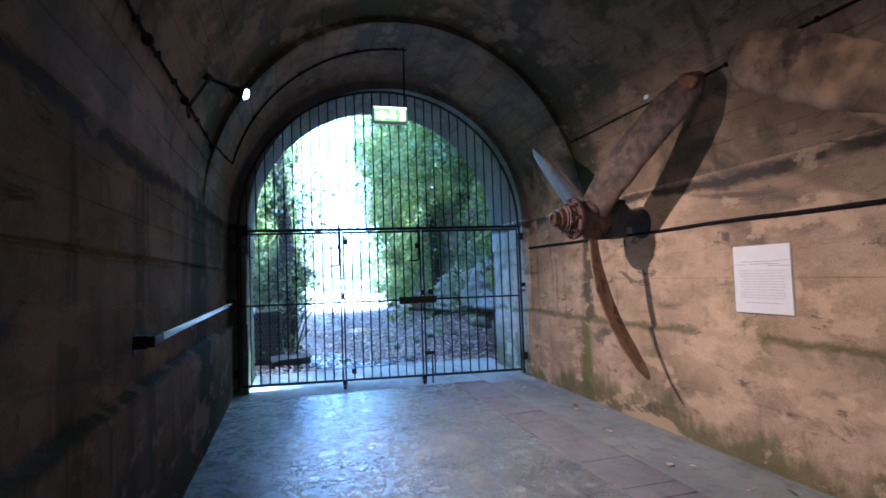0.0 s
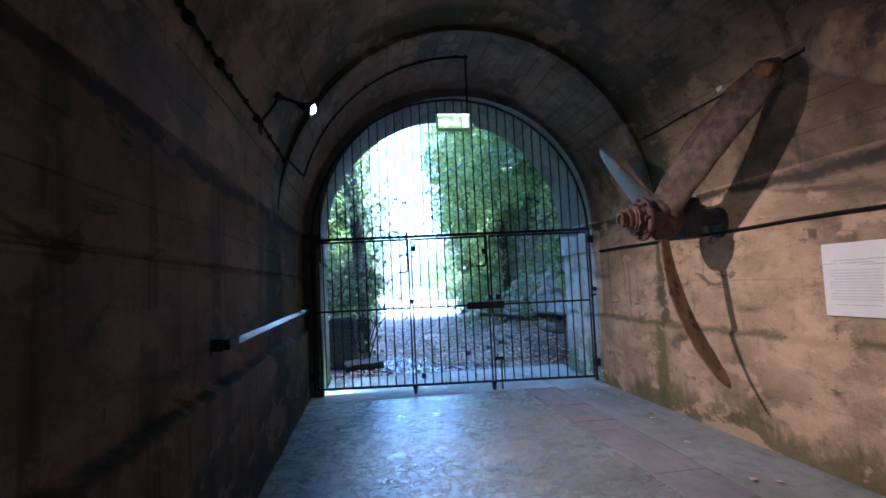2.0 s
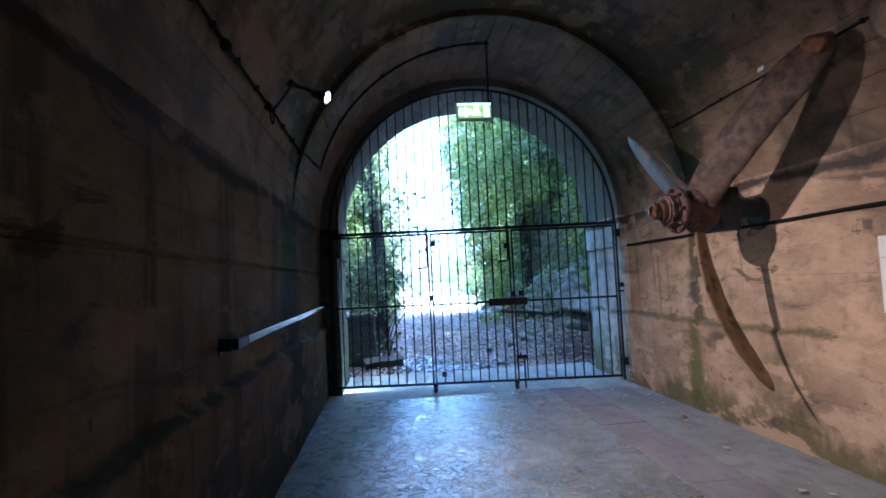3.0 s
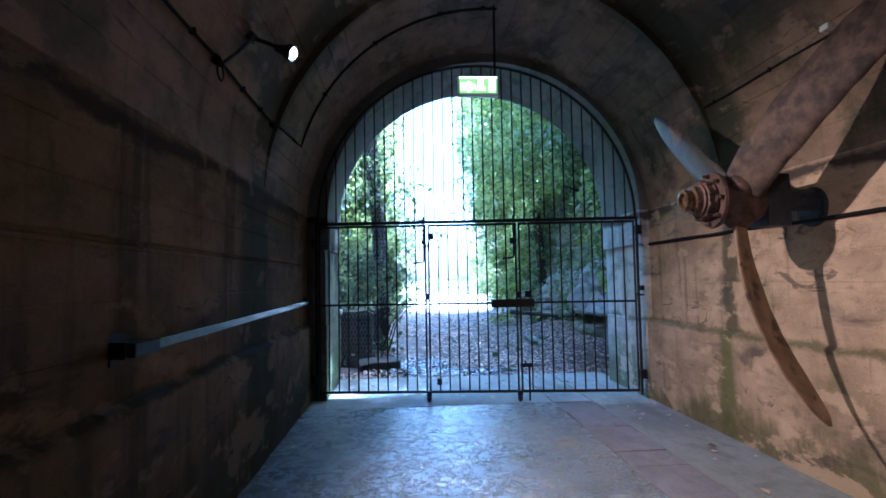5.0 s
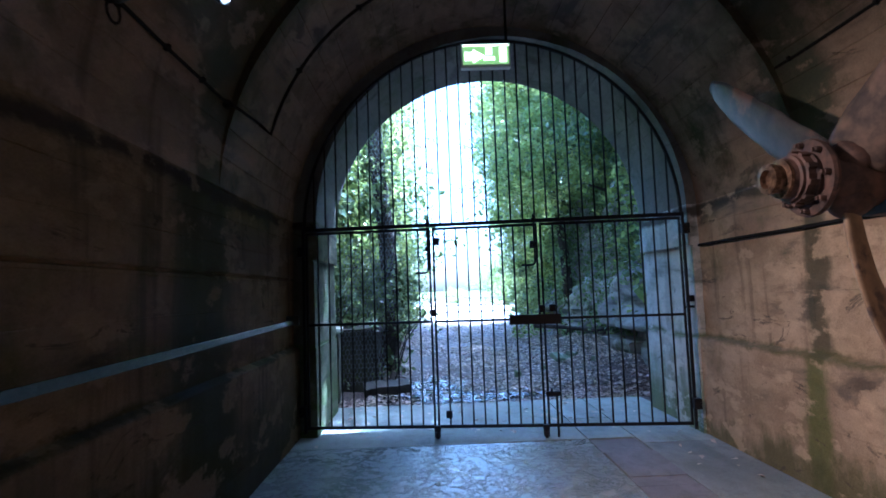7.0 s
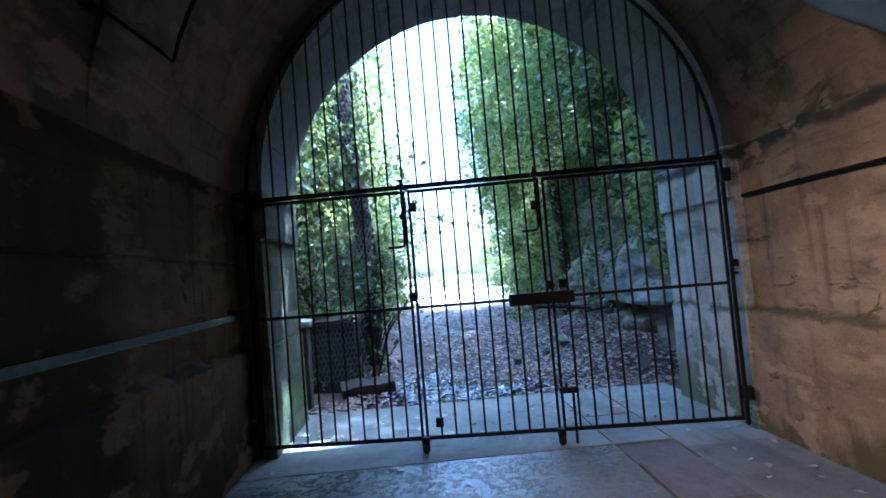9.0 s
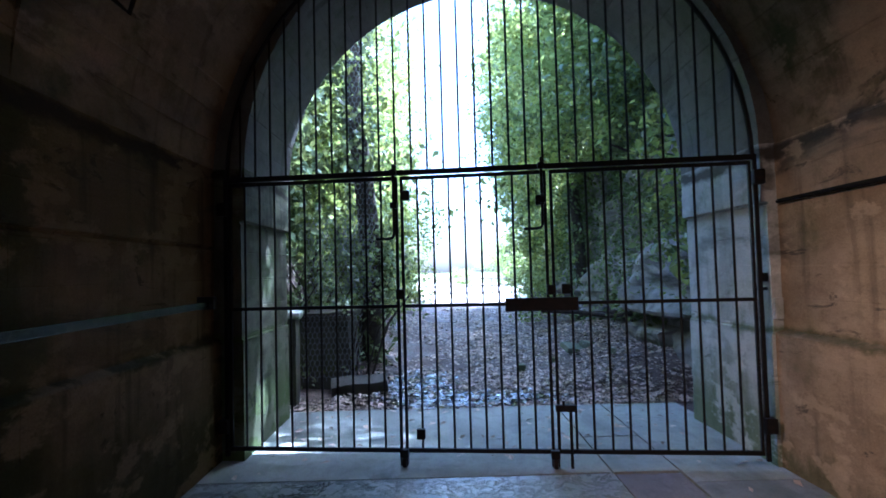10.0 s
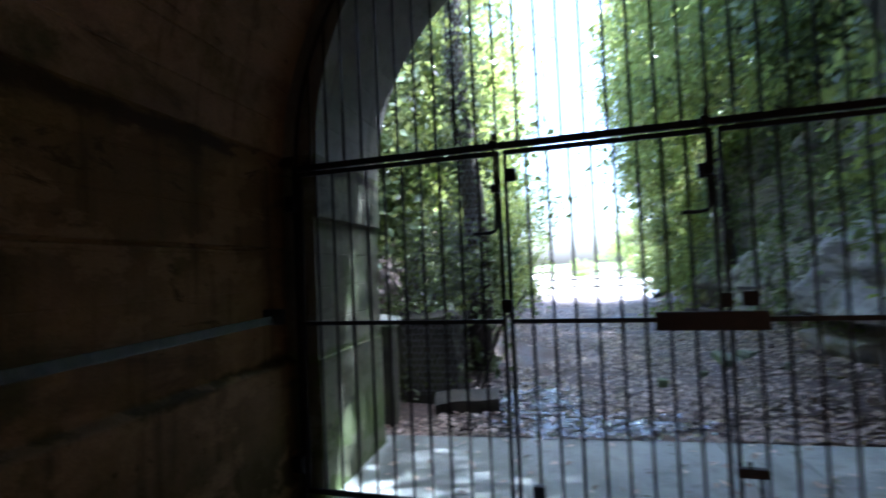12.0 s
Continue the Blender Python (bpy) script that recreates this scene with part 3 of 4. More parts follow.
def propeller(at, tilt, angles, reach, label):
    """A three-bladed propeller whose shaft points along local -x, mounted on a steel block behind it."""
    ob = new("aircraft_propeller")
    ob.matrix_world = pose(*at, 0, tilt, 0)
    tagged(ob, label, "propeller", "wrecked propellers")
    shaft = pose(0, 0, 0, 0, -90, 0)
    bm = bmesh.new()
    lathe(bm, [(0.10, -0.16), (0.155, -0.14), (0.165, -0.05), (0.165, 0.06), (0.13, 0.10), (0.125, 0.15)], 28, shaft)
    part("hub", bm, M_RUST, ob, "rusted hub barrel", True)
    bm = bmesh.new()
    lathe(bm, [(0.11, 0.14), (0.19, 0.145), (0.195, 0.16), (0.19, 0.178), (0.12, 0.182)], 28, shaft)
    part("flange", bm, M_RUST, ob)
    for k in range(8):
        a = k * math.pi / 4
        bm = bmesh.new()
        lathe(bm, [(0.016, 0.0), (0.016, 0.03), (0.010, 0.032), (0.010, 0.045)], 6, shaft @ pose(0.165 * math.cos(a), 0.165 * math.sin(a), 0.178))
        part("bolt", bm, M_RUST, ob)
    bm = bmesh.new()
    lathe(bm, [(0.13, 0.18), (0.135, 0.20), (0.125, 0.21), (0.125, 0.25), (0.115, 0.255), (0.115, 0.27), (0.10, 0.275), (0.095, 0.30)], 24, shaft)
    part("hub_cylinder", bm, M_RUST, ob, "corroded pitch cylinder")
    bm = bmesh.new()
    lathe(bm, [(0.09, 0.295), (0.098, 0.30), (0.098, 0.315), (0.072, 0.32), (0.068, 0.345), (0.076, 0.35), (0.076, 0.375), (0.048, 0.378), (0.044, 0.350), (0.02, 0.348)], 18, shaft)
    part("shaft_nut", bm, M_BRASS, ob, "bright worn shaft nut")
    for k in range(10):
        a = k * math.pi / 5
        bm = bmesh.new()
        box(bm, -0.008, 0.008, -0.014, 0.014, 0.205, 0.25, 0.003, shaft @ pose(0, 0, 0, 0, 0, math.degrees(a)) @ pose(0.128, 0, 0))
        part("lug", bm, M_RUST, ob)
    for deg, length, wide, t0, t1, bend, sweep, mat, root, taper in angles:
        turn = pose(0, 0, 0, deg, 0, 0)
        bm = bmesh.new()
        lathe(bm, [(0.085, 0.10), (0.098, 0.12), (0.096, 0.16), (0.080, 0.185), (0.05, 0.205)], 22, turn)
        part("blade_cuff", bm, M_RUST, ob, "", True)
        bm = blade_mesh(length, wide, t0, t1, bend, sweep, root, taper)
        bmesh.ops.transform(bm, verts=bm.verts, matrix=turn)
        blade = part("blade", bm, mat, ob, "bent corroded metal blade", True)
        if mat == M_SCALED:
            # a folded-over strip of bare orange rust at the tip
            bm = bmesh.new()
            tip = Vector((bend * 0.93 - 0.035, 0.02, length * 0.955))
            for k in range(7):
                f = k / 6
                r0 = 0.055 + 0.025 * math.sin(f * 9)
                bmesh.ops.create_icosphere(bm, subdivisions=1, radius=0.5, matrix=Matrix.Translation(tip + Vector((-0.012, (f - 0.5) * 0.12, -0.05 * f))) @ Matrix.Diagonal((0.05, r0 * 1.6, 0.13, 1)))
            bmesh.ops.transform(bm, verts=bm.verts, matrix=turn)
            part("rust_scab", bm, M_ORANGE, blade, "flaking orange rust", True)
    # steel block and foot that hold the hub to the wall
    bm = bmesh.new()
    lathe(bm, [(0.12, 0.0), (0.12, 0.05), (0.085, 0.07), (0.075, reach - 0.20), (0.085, reach - 0.185)], 20, pose(0.16, 0, 0, 0, 90, 0))
    part("mounting_drum", bm, M_DARKSTEEL, ob, "dark steel mounting drum")
    bm = bmesh.new()
    lathe(bm, [(0.135, 0.0), (0.14, 0.006), (0.14, 0.024), (0.135, 0.03)], 28, pose(reach - 0.03, 0, -0.05, 0, 90, 0))
    for a in (35, 145, 215, 325):
        lathe(bm, [(0.016, -0.02), (0.016, 0.0), (0.01, 0.001)], 6, pose(reach - 0.03, 0.11 * math.cos(radians(a)), -0.05 + 0.11 * math.sin(radians(a)), 0, 90, 0))
    part("mounting_plate", bm, M_DARKSTEEL, ob)
    bm = bmesh.new()
    box(bm, 0.165, 0.33, -0.11, 0.11, -0.19, 0.17, 0.014)
    part("mounting_block", bm, M_DARKSTEEL, ob)
    return ob


propeller((1.42, 4.24, 1.93), 0, [(49.5, 1.51, 0.34, 24, 10, 0.33, 0.0, M_SCALED, 0.86, 0.06), (-52.7, 1.48, 0.36, -13, -28, 0.03, 0.0, M_DULL, 0.8, 0.2), (161, 1.50, 0.22, 62, 70, 0.21, -0.11, M_BLADE, 0.5, 0.0)], 0.58,
          "three-bladed rusted aircraft propeller with bent blades, mounted on the wall")
propeller((1.20, 1.10, 2.00), 0, [(-60.4, 1.36, 0.33, 22, 2, 0.0, 0.0, M_STAINED, 0.5, 0.0), (59.6, 1.43, 0.34, 30, 6, 0.1, 0.0, M_BLADE, 0.5, 0.0), (179.6, 1.43, 0.30, 40, 60, 0.1, 0.0, M_BLADE, 0.5, 0.0)], 0.80,
          "three-bladed rusted aircraft propeller with broad blades, mounted on the wall")

# ---- plaque ----
plaque = thing("information_plaque", (1.975, 2.90, 1.345), "white information board with small grey print, screwed to the wall", "plaque")
bm = bmesh.new()
box(bm, 0.0, 0.022, -0.243, 0.243, -0.245, 0.245, 0.003)
part("board", bm, M_PLAQUE, plaque)
for z, h, y0, y1 in ((0.132, 0.0022, -0.235, -0.12), (0.128, 0.0025, -0.13, 0.17), (0.108, 0.0022, 0.13, 0.235), (0.110, 0.0025, -0.15, 0.10), (0.096, 0.0022, -0.235, -0.06), (-0.168, 0.0022, -0.17, 0.15)):
    bm = bmesh.new()
    box(bm, -0.0015, 0.001, y0, y1, z - h, z + h)
    part("text_line", bm, M_INK, plaque)
for i in range(11):
    bm = bmesh.new()
    box(bm, -0.0015, 0.001, -0.195 + 0.012 * (i % 3 == 1), 0.19 - 0.03 * (i % 4 == 3), 0.062 - 0.0195 * i - 0.0045, 0.062 - 0.0195 * i + 0.0045)
    part("text_line", bm, M_PALE_INK, plaque)

# ---- left wall: bar with bracket, conduit, spot lamp ----
bar = thing("hold_back_bar", (-2.035, 3.02, 1.15), "galvanised flat bar on a black bracket along the wall", "rail")
bm = bmesh.new()
box(bm, 0.055, 0.067, 0.05, 3.98, -0.023, 0.023, 0.004, pose(0, 0, 0, 0.5, 0, 0))
part("flat_bar", bm, M_GALV, bar)
bm = bmesh.new()
box(bm, -0.04, -0.015, -0.06, 0.02, -0.068, 0.068, 0.005)
box(bm, -0.02, 0.05, -0.07, -0.01, -0.035, 0.035, 0.005)
box(bm, 0.03, 0.085, -0.06, 0.16, -0.03, 0.03, 0.008)
part("bracket", bm, M_IRON, bar)
bm = bmesh.new()
box(bm, -0.03, 0.10, 3.94, 4.00, 0.00, 0.09, 0.006)
part("end_stop", bm, M_IRON, bar)

conduit = thing("electric_conduit", (-1.95, -2.0, 2.735), "black electric conduit clipped along the vault", "conduit")
bm = bmesh.new()
tube(bm, [(0.0, -5.5 + 0.5 * i, 0.01 * math.sin(i * 1.7)) for i in range(24)] + [(0.0, 6.3, 0.0), (0.0, 7.1, 0.0), (0.035, 7.34, 0.005), (0.04, 7.74, 0.03)], 0.010, 8)
part("straight_run", bm, M_CABLE, conduit)
bm = bmesh.new()
arc = []
for k in range(19):
    a = math.pi * (0.915 - 0.425 * k / 18)
    arc.append((1.95 + 1.90 * math.cos(a), 7.76, Z_SPRING - 2.735 + 1.86 * math.sin(a)))
tube(bm, [(0.04, 7.74, 0.03)] + arc + [(1.985, 7.76, arc[-1][2] - 0.01)], 0.013, 8)
part("arched_run", bm, M_CABLE, conduit)
bm = bmesh.new()
tube(bm, [(1.987, 7.80, arc[-1][2] + 0.05), (1.987, 7.83, 0.68)], 0.011, 8)
part("drop_run", bm, M_CABLE, conduit)
for y in (0.9, 2.4, 4.87, 4.35, 5.86, 7.2):
    bm = bmesh.new()
    lathe(bm, [(0.012, -0.026), (0.028, -0.024), (0.030, 0.0), (0.028, 0.024), (0.012, 0.026)], 12, pose(-0.005, y, 0, 90, 0, 0))
    part("junction_box", bm, M_CABLE, conduit)
for i in range(16):
    bm = bmesh.new()
    box(bm, -0.02, 0.014, -0.012, 0.012, -0.016, 0.016, 0.003, Matrix.Translation((0.0, 0.35 + 0.43 * i, 0.006)))
    part("clip", bm, M_CABLE, conduit)
bm = bmesh.new()
tube(bm, [(0.02, 5.86 + 0.05 * math.cos(k * 0.63), -0.075 + 0.05 * math.sin(k * 0.63)) for k in range(11)], 0.006, 6)
part("cable_loop", bm, M_CABLE, conduit)
for k in (4, 9, 14, 17):
    bm = bmesh.new()
    box(bm, -0.02, 0.02, -0.03, 0.02, -0.012, 0.012, 0.003, Matrix.Translation(arc[k]))
    part("clip", bm, M_CABLE, conduit)


def spot_lamp(at, aim):
    """A swivel lamp on a short arm from the conduit: arm, elbow, bell housing and lit glass."""
    lamp = thing("spot_lamp", at, "lit spot lamp with a dark bell housing on a conduit arm", "lamp", "tunnel spot lamps")
    bm = bmesh.new()
    tube(bm, [(0, -0.16, -0.03), (0.03, 0.0, 0.10), (0.08, 0.16, 0.27)], 0.014, 8)
    part("arm", bm, M_LAMPBODY, lamp)
    bm = bmesh.new()
    lathe(bm, [(0.02, -0.03), (0.034, -0.028), (0.034, 0.028), (0.02, 0.03)], 12, pose(0.08, 0.16, 0.28, 0, 40, 0))
    part("elbow", bm, M_LAMPBODY, lamp)
    turn = look((0.33, 0.13, 0.17), aim) @ pose(0, 0, 0, 180, 0, 0)
    bm = bmesh.new()
    tube(bm, [(0.08, 0.16, 0.28), (0.20, 0.15, 0.235), (0.27, 0.14, 0.20)], 0.015, 8)
    part("neck", bm, M_LAMPBODY, lamp)
    bm = bmesh.new()
    lathe(bm, [(0.018, -0.10), (0.03, -0.095), (0.034, -0.05), (0.052, -0.01), (0.056, 0.012), (0.056, 0.026), (0.050, 0.026), (0.044, 0.0)], 18, turn)
    part("housing", bm, M_LAMPBODY, lamp, "", True)
    bm = bmesh.new()
    lathe(bm, [(0.026, 0.002), (0.034, 0.006), (0.038, 0.02), (0.034, 0.032), (0.018, 0.042), (0.005, 0.045)], 18, turn)
    b = part("bulb", bm, M_BULB, lamp, "glowing bulb", True)
    b.visible_shadow = False
    return lamp


spot_lamp((-1.92, 4.02, 2.735), (3.2, -0.3, -1.0))
spot_lamp((-1.92, -0.61, 2.74), (3.2, 2.4, -1.0))

# ---- right wall cables ----
cable = thing("wall_cable", (1.985, 4.0, 1.79), "thick black cable lying along the wall joint", "cable")
bm = bmesh.new()
tube(bm, [(0.0 - 0.012 * math.sin(k * 2.1) ** 2, -9 + 0.4 * k, 0.006 * math.sin(k * 1.3)) for k in range(26)] + [(-0.02, 1.5, 0.0), (-0.025, 2.1, 0.004), (-0.03, 2.74, 0.0)], 0.0145, 8)
part("cable_run", bm, M_CABLE, cable)
cable = thing("upper_cable", (1.86, 4.0, 2.93), "thin black cable clipped high on the vault", "cable")
bm = bmesh.new()
tube(bm, [(0.0, -9 + 0.4 * k, 0.004 * math.sin(k * 1.7)) for k in range(28)] + [(-0.01, 2.4, 0.06)], 0.011, 8)
part("cable_run", bm, M_CABLE, cable)
for k in range(14):
    bm = bmesh.new()
    box(bm, -0.02, 0.03, -0.012, 0.012, -0.016, 0.016, 0.003, Matrix.Translation((0, -7.5 + 0.72 * k, 0)))
    part("clip", bm, M_CABLE, cable)
bm = bmesh.new()
box(bm, 1.80, 1.86, 3.80, 3.87, 2.95, 2.99, 0.008)
tagged(link_mesh("cable_plug", bm, M_SIGNCASE), "small pale plug on the upper cable", "plug")

# ---- exit sign ----
sign = thing("exit_sign", (-0.13, 5.86, 3.315), "lit green and white emergency exit sign hung in the arch", "sign")
bm = bmesh.new()
box(bm, -0.20, 0.20, -0.03, 0.03, -0.10, 0.10, 0.006)
part("sign_case", bm, M_SIGNCASE, sign)
bm = bmesh.new()
box(bm, -0.185, 0.185, -0.036, -0.030, -0.075, 0.085, 0.002)
part("lit_panel", bm, M_SIGNGREEN, sign, "glowing green panel")
bm = bmesh.new()
box(bm, -0.17, -0.10, -0.039, -0.037, -0.045, 0.025)
bmesh.ops.create_cone(bm, cap_ends=True, segments=3, radius1=0.065, radius2=0.065, depth=0.002, matrix=pose(-0.07, -0.038, -0.01, 90, 90, 0))
part("arrow_mark", bm, M_SIGNWHITE, sign, "pale lit arrow")
bm = bmesh.new()
box(bm, 0.11, 0.165, -0.039, -0.037, -0.06, 0.06)
box(bm, 0.0, 0.05, -0.039, -0.037, 0.0, 0.065)
box(bm, -0.02, 0.07, -0.039, -0.037, -0.045, -0.015)
box(bm, -0.185, 0.185, -0.039, -0.037, 0.072, 0.085)
part("door_mark", bm, M_SIGNWHITE, sign, "pale lit door mark")

# ---- outside: ground, banks, ivy, trees ----


def step(a, b, v):
    v = min(1.0, max(0.0, (v - a) / (b - a)))
    return v * v * (3 - 2 * v)


def path_x(y):
    return 0.05 * max(0.0, y - 9)


def ground_z(x, y):
    if y < 8.5:
        return -0.12
    c = path_x(y)
    k = step(8.5, 9.2, y)
    l = step(2.0, 5.2, -(x - c) + 0.4 * noise.noise((x * 0.4, y * 0.4, 0)))
    r = step(2.5, 5.0, (x - c) + 0.4 * noise.noise((x * 0.4, y * 0.4, 5)))
    fade = 1 - step(24, 34, y)
    z = -0.03 + (5.5 * l + 6.0 * r) * k * fade
    pile = 0.42 * step(0.8, 2.6, x - c) * step(8.7, 9.8, y) * (1 - step(13, 17, y))
    pile += 0.55 * step(0.9, 2.3, -(x - c)) * step(9.7, 11.2, y) * (1 - 0.5 * step(15, 20, y))
    z += pile + 0.05 * noise.noise((x * 1.7, y * 1.7, 3)) * k + 0.02 * noise.noise((x * 6, y * 6, 1)) * k
    return z


tagged(grid_sheet("ground", -22, 24, 8.3, 62, 150, 170, ground_z, M_GROUND), "dark leaf-mould ground rising to steep banks", "ground", kind="structure")
bm = bmesh.new()
box(bm, -400, 400, 8.0, 900, -0.9, -0.62)
tagged(link_mesh("ground_far", bm, M_GRASS), "sunlit grass reaching into the distance", "ground", kind="structure")
bm = bmesh.new()
box(bm, -400, 400, -600, 8.0, -0.9, -0.62)
tagged(link_mesh("ground_behind", bm, M_GROUND), "plain earth round the tunnel", "ground", kind="structure")

def rough_block(name, size, m, mat, rough=0.06, seed=0, cuts=6):
    """A worn block: a cube cut finely, rounded and knocked about."""
    bm = bmesh.new()
    bmesh.ops.create_cube(bm, size=1.0)
    bmesh.ops.subdivide_edges(bm, edges=bm.edges[:], cuts=cuts, use_grid_fill=True)
    for v in bm.verts:
        p = Vector((v.co.x * size[0], v.co.y * size[1], v.co.z * size[2]))
        soft = v.co.length / 0.87
        p *= 1 - 0.10 * max(0.0, soft - 0.75) * 4 * 0.35
        v.co = p + Vector((noise.noise(p * 3 + Vector((seed, 0, 0))), noise.noise(p * 3 + Vector((0, seed, 7))), noise.noise(p * 3 + Vector((5, 0, seed))))) * rough
    bmesh.ops.transform(bm, verts=bm.verts, matrix=m)
    return link_mesh(name, bm, mat)


def hill_z(x, y):
    edge = step(-34, -16, y) * step(34, 16, abs(x))
    return -0.7 + edge * (7.4 + 0.6 * noise.noise((x * 0.15, y * 0.15, 3)))


tagged(grid_sheet("hillside", -36, 36, -36, 7.72, 60, 40, hill_z, M_GRASS), "grassy hillside over the tunnel", "hill", kind="structure")
# pale strip added beyond the trees, its colour standing in for sun glare
tagged(grid_sheet("track_far", -5, 9, 25.5, 61, 14, 30, lambda x, y: max(0.0, ground_z(x, y)) - 0.05 + 0.11 * step(26.5, 30.0, y + 0.6 * noise.noise((x * 0.9, y * 0.5, 2))), M_GLARE_GROUND), "pale ground strip beyond the trees, coloured for sun glare", "track", kind="structure")

# wet ground along the slab edge and running back up the path
for cx, cy, hx, hy, seed in ((-0.15, 9.0, 1.25, 0.36, 8), (-0.78, 9.85, 0.62, 0.85, 15)):
    bm = bmesh.new()
    bmesh.ops.create_grid(bm, x_segments=56, y_segments=36, size=1)
    for v in bm.verts:
        u, w = v.co.x, v.co.y
        x = cx + u * hx + 0.12 * noise.noise((w * 3, seed, 0))
        y = cy + w * hy + 0.12 * noise.noise((u * 3, seed + 2, 0))
        v.co = Vector((x, y, ground_z(x, y) + 0.030 + 0.022 * noise.noise((x * 7, y * 7, seed)) - 0.10 * max(0.0, math.hypot(u, w) - 0.62)))
    tagged(link_mesh("wet_patch", bm, M_WET, True), "wet shining mud beside the slab edge", "mud", kind="structure")

# unseen portal face, added round the opening to stop sky light leaking in
bm = bmesh.new()
n = 30
ang = [math.pi * i / n for i in range(n + 1)]
front = []
for y_off in (0.0, -0.5):
    inn = [bm.verts.new((x, gate_y(x, 8.225 + y_off), z)) for x, z in [(-2.5, -0.2)] + [(-2.5 * math.cos(a), Z_SPRING + 2.5 * math.sin(a)) for a in ang] + [(2.5, -0.2)]]
    out = [bm.verts.new((x, gate_y(x, 8.225 + y_off), z)) for x, z in [(-7, -0.2)] + [(-7 + 14 * i / n, 7.0) for i in range(n + 1)] + [(7, -0.2)]]
    front.append((inn, out))
    for i in range(len(inn) - 1):
        q = (inn[i], inn[i + 1], out[i + 1], out[i])
        bm.faces.new(q if y_off == 0 else q[::-1])
for k in (0, 1):
    a, b = front[0][k], front[1][k]
    for i in range(len(a) - 1):
        bm.faces.new((a[i], b[i], b[i + 1], a[i + 1]))
tagged(link_mesh("wall_portal_blocker", bm, M_JAMB), "unseen added wall round the tunnel mouth that keeps sky light out", "wall", kind="structure")


def leaves(name, centres, size, mat, label, category, seed, up=0.3, droop=0.0, parent=None):
    """Many small folded leaves at the given centres, in one mesh."""
    g = np.random.default_rng(seed)
    c = np.asarray(centres, dtype=float)
    n = len(c)
    nrm = g.normal(size=(n, 3))
    nrm[:, 2] = np.abs(nrm[:, 2]) + up
    nrm /= np.linalg.norm(nrm, axis=1)[:, None]
    t = np.cross(nrm, g.normal(size=(n, 3)))
    t /= np.linalg.norm(t, axis=1)[:, None]
    t[:, 2] -= droop
    b = np.cross(nrm, t)
    s = (size * g.uniform(0.6, 1.4, n))[:, None]
    v = np.empty((n, 4, 3))
    v[:, 0] = c - t * s
    v[:, 1] = c + b * s * 0.62 + nrm * s * 0.14 - t * s * 0.2
    v[:, 2] = c + t * s
    v[:, 3] = c - b * s * 0.62 + nrm * s * 0.14 - t * s * 0.2
    i = np.arange(n)[:, None] * 4
    f = np.concatenate([i + [0, 2, 1], i + [0, 3, 2]])
    me = bpy.data.meshes.new(name)
    me.from_pydata(v.reshape(-1, 3).tolist(), [], f.tolist())
    me.materials.append(mat)
    ob = new(name, me)
    if parent is not None:
        ob.parent = parent
    elif label:
        tagged(ob, label, category, kind="stuff")
    return ob


def clumps(g, boxes_, per, radius):
    """Leaf centres in many small clumps whose middles are given."""
    out = []
    for m in boxes_:
        out.append(m + g.normal(size=(per, 3)) * radius)
    return np.concatenate(out)


def boughs(g, where, per_bough, spread, per_clump, radius):
    """Leaf centres on drooping boughs: clumps strung out round each bough's middle, with air between them."""
    out = []
    for m in where:
        way = g.normal(size=3) * (1, 1, 0.5)
        way /= np.linalg.norm(way)
        along = g.uniform(-1, 1, per_bough)[:, None] * way * spread * 1.5
        mids_ = np.asarray(m) + along + g.normal(size=(per_bough, 3)) * spread * 0.42
        mids_[:, 2] -= 0.25 * spread * np.linalg.norm(along, axis=1) / spread
        out.append(clumps(g, mids_, per_clump, radius))
    return np.concatenate(out)


g = np.random.default_rng(11)
# ivy over the two banks
pts = []
for k in range(5200):
    side = -1 if k % 2 else 1
    y = 8.9 + 18 * g.random() ** 1.4
    d = g.uniform(2.2, 5.2)
    x = path_x(y) + side * d
    z = ground_z(x, y)
    if z > 0.45 and not (y < (16 if side > 0 else 11.8) and z < (3.4 if side > 0 else 2.0)):
        pts.append((x - side * 0.10, y, z + 0.08))
tagged(leaves("bank_ivy", clumps(g, np.array(pts), 22, 0.13), 0.045, M_IVY_AND_SHADE, "dense dark ivy over the steep banks", "ivy", 3, 0.5), kind="stuff")

# rock face on the one side of the cutting: strata, clefts and an undercut above the leaf pile
nx, nz = 190, 110


def rock_point(i, j):
    y = 8.75 + 9.8 * i / nx
    z = -0.1 + 4.6 * j / nz
    bed = z + 0.10 * noise.noise((y * 0.5, 0, 4)) + 0.06 * (y - 10)
    x = 2.52 + 0.05 * (y - 8.7) + 0.16 * z + 0.34 * noise.noise((y * 0.7, z * 0.8, 2)) + 0.17 * noise.noise((y * 2.1, z * 2.3, 6)) + 0.06 * noise.noise((y * 5, z * 6, 3)) + 0.025 * noise.noise((y * 13, z * 15, 8))
    x -= 0.24 * abs(noise.noise((y * 1.3, z * 2.6, 9)))
    # blocks step in and out along the beds and the upright joints
    x += 0.16 * noise.cell((math.floor(y * 0.9 + 0.35 * bed), math.floor(bed * 1.7), 3))
    x += 0.34 * step(0.56, 0.62, bed) * (1 - step(0.70, 0.76, bed))
    x -= 0.14 * step(0.74, 0.80, bed) * (1 - step(1.5, 1.9, bed))
    return (x, y, z)


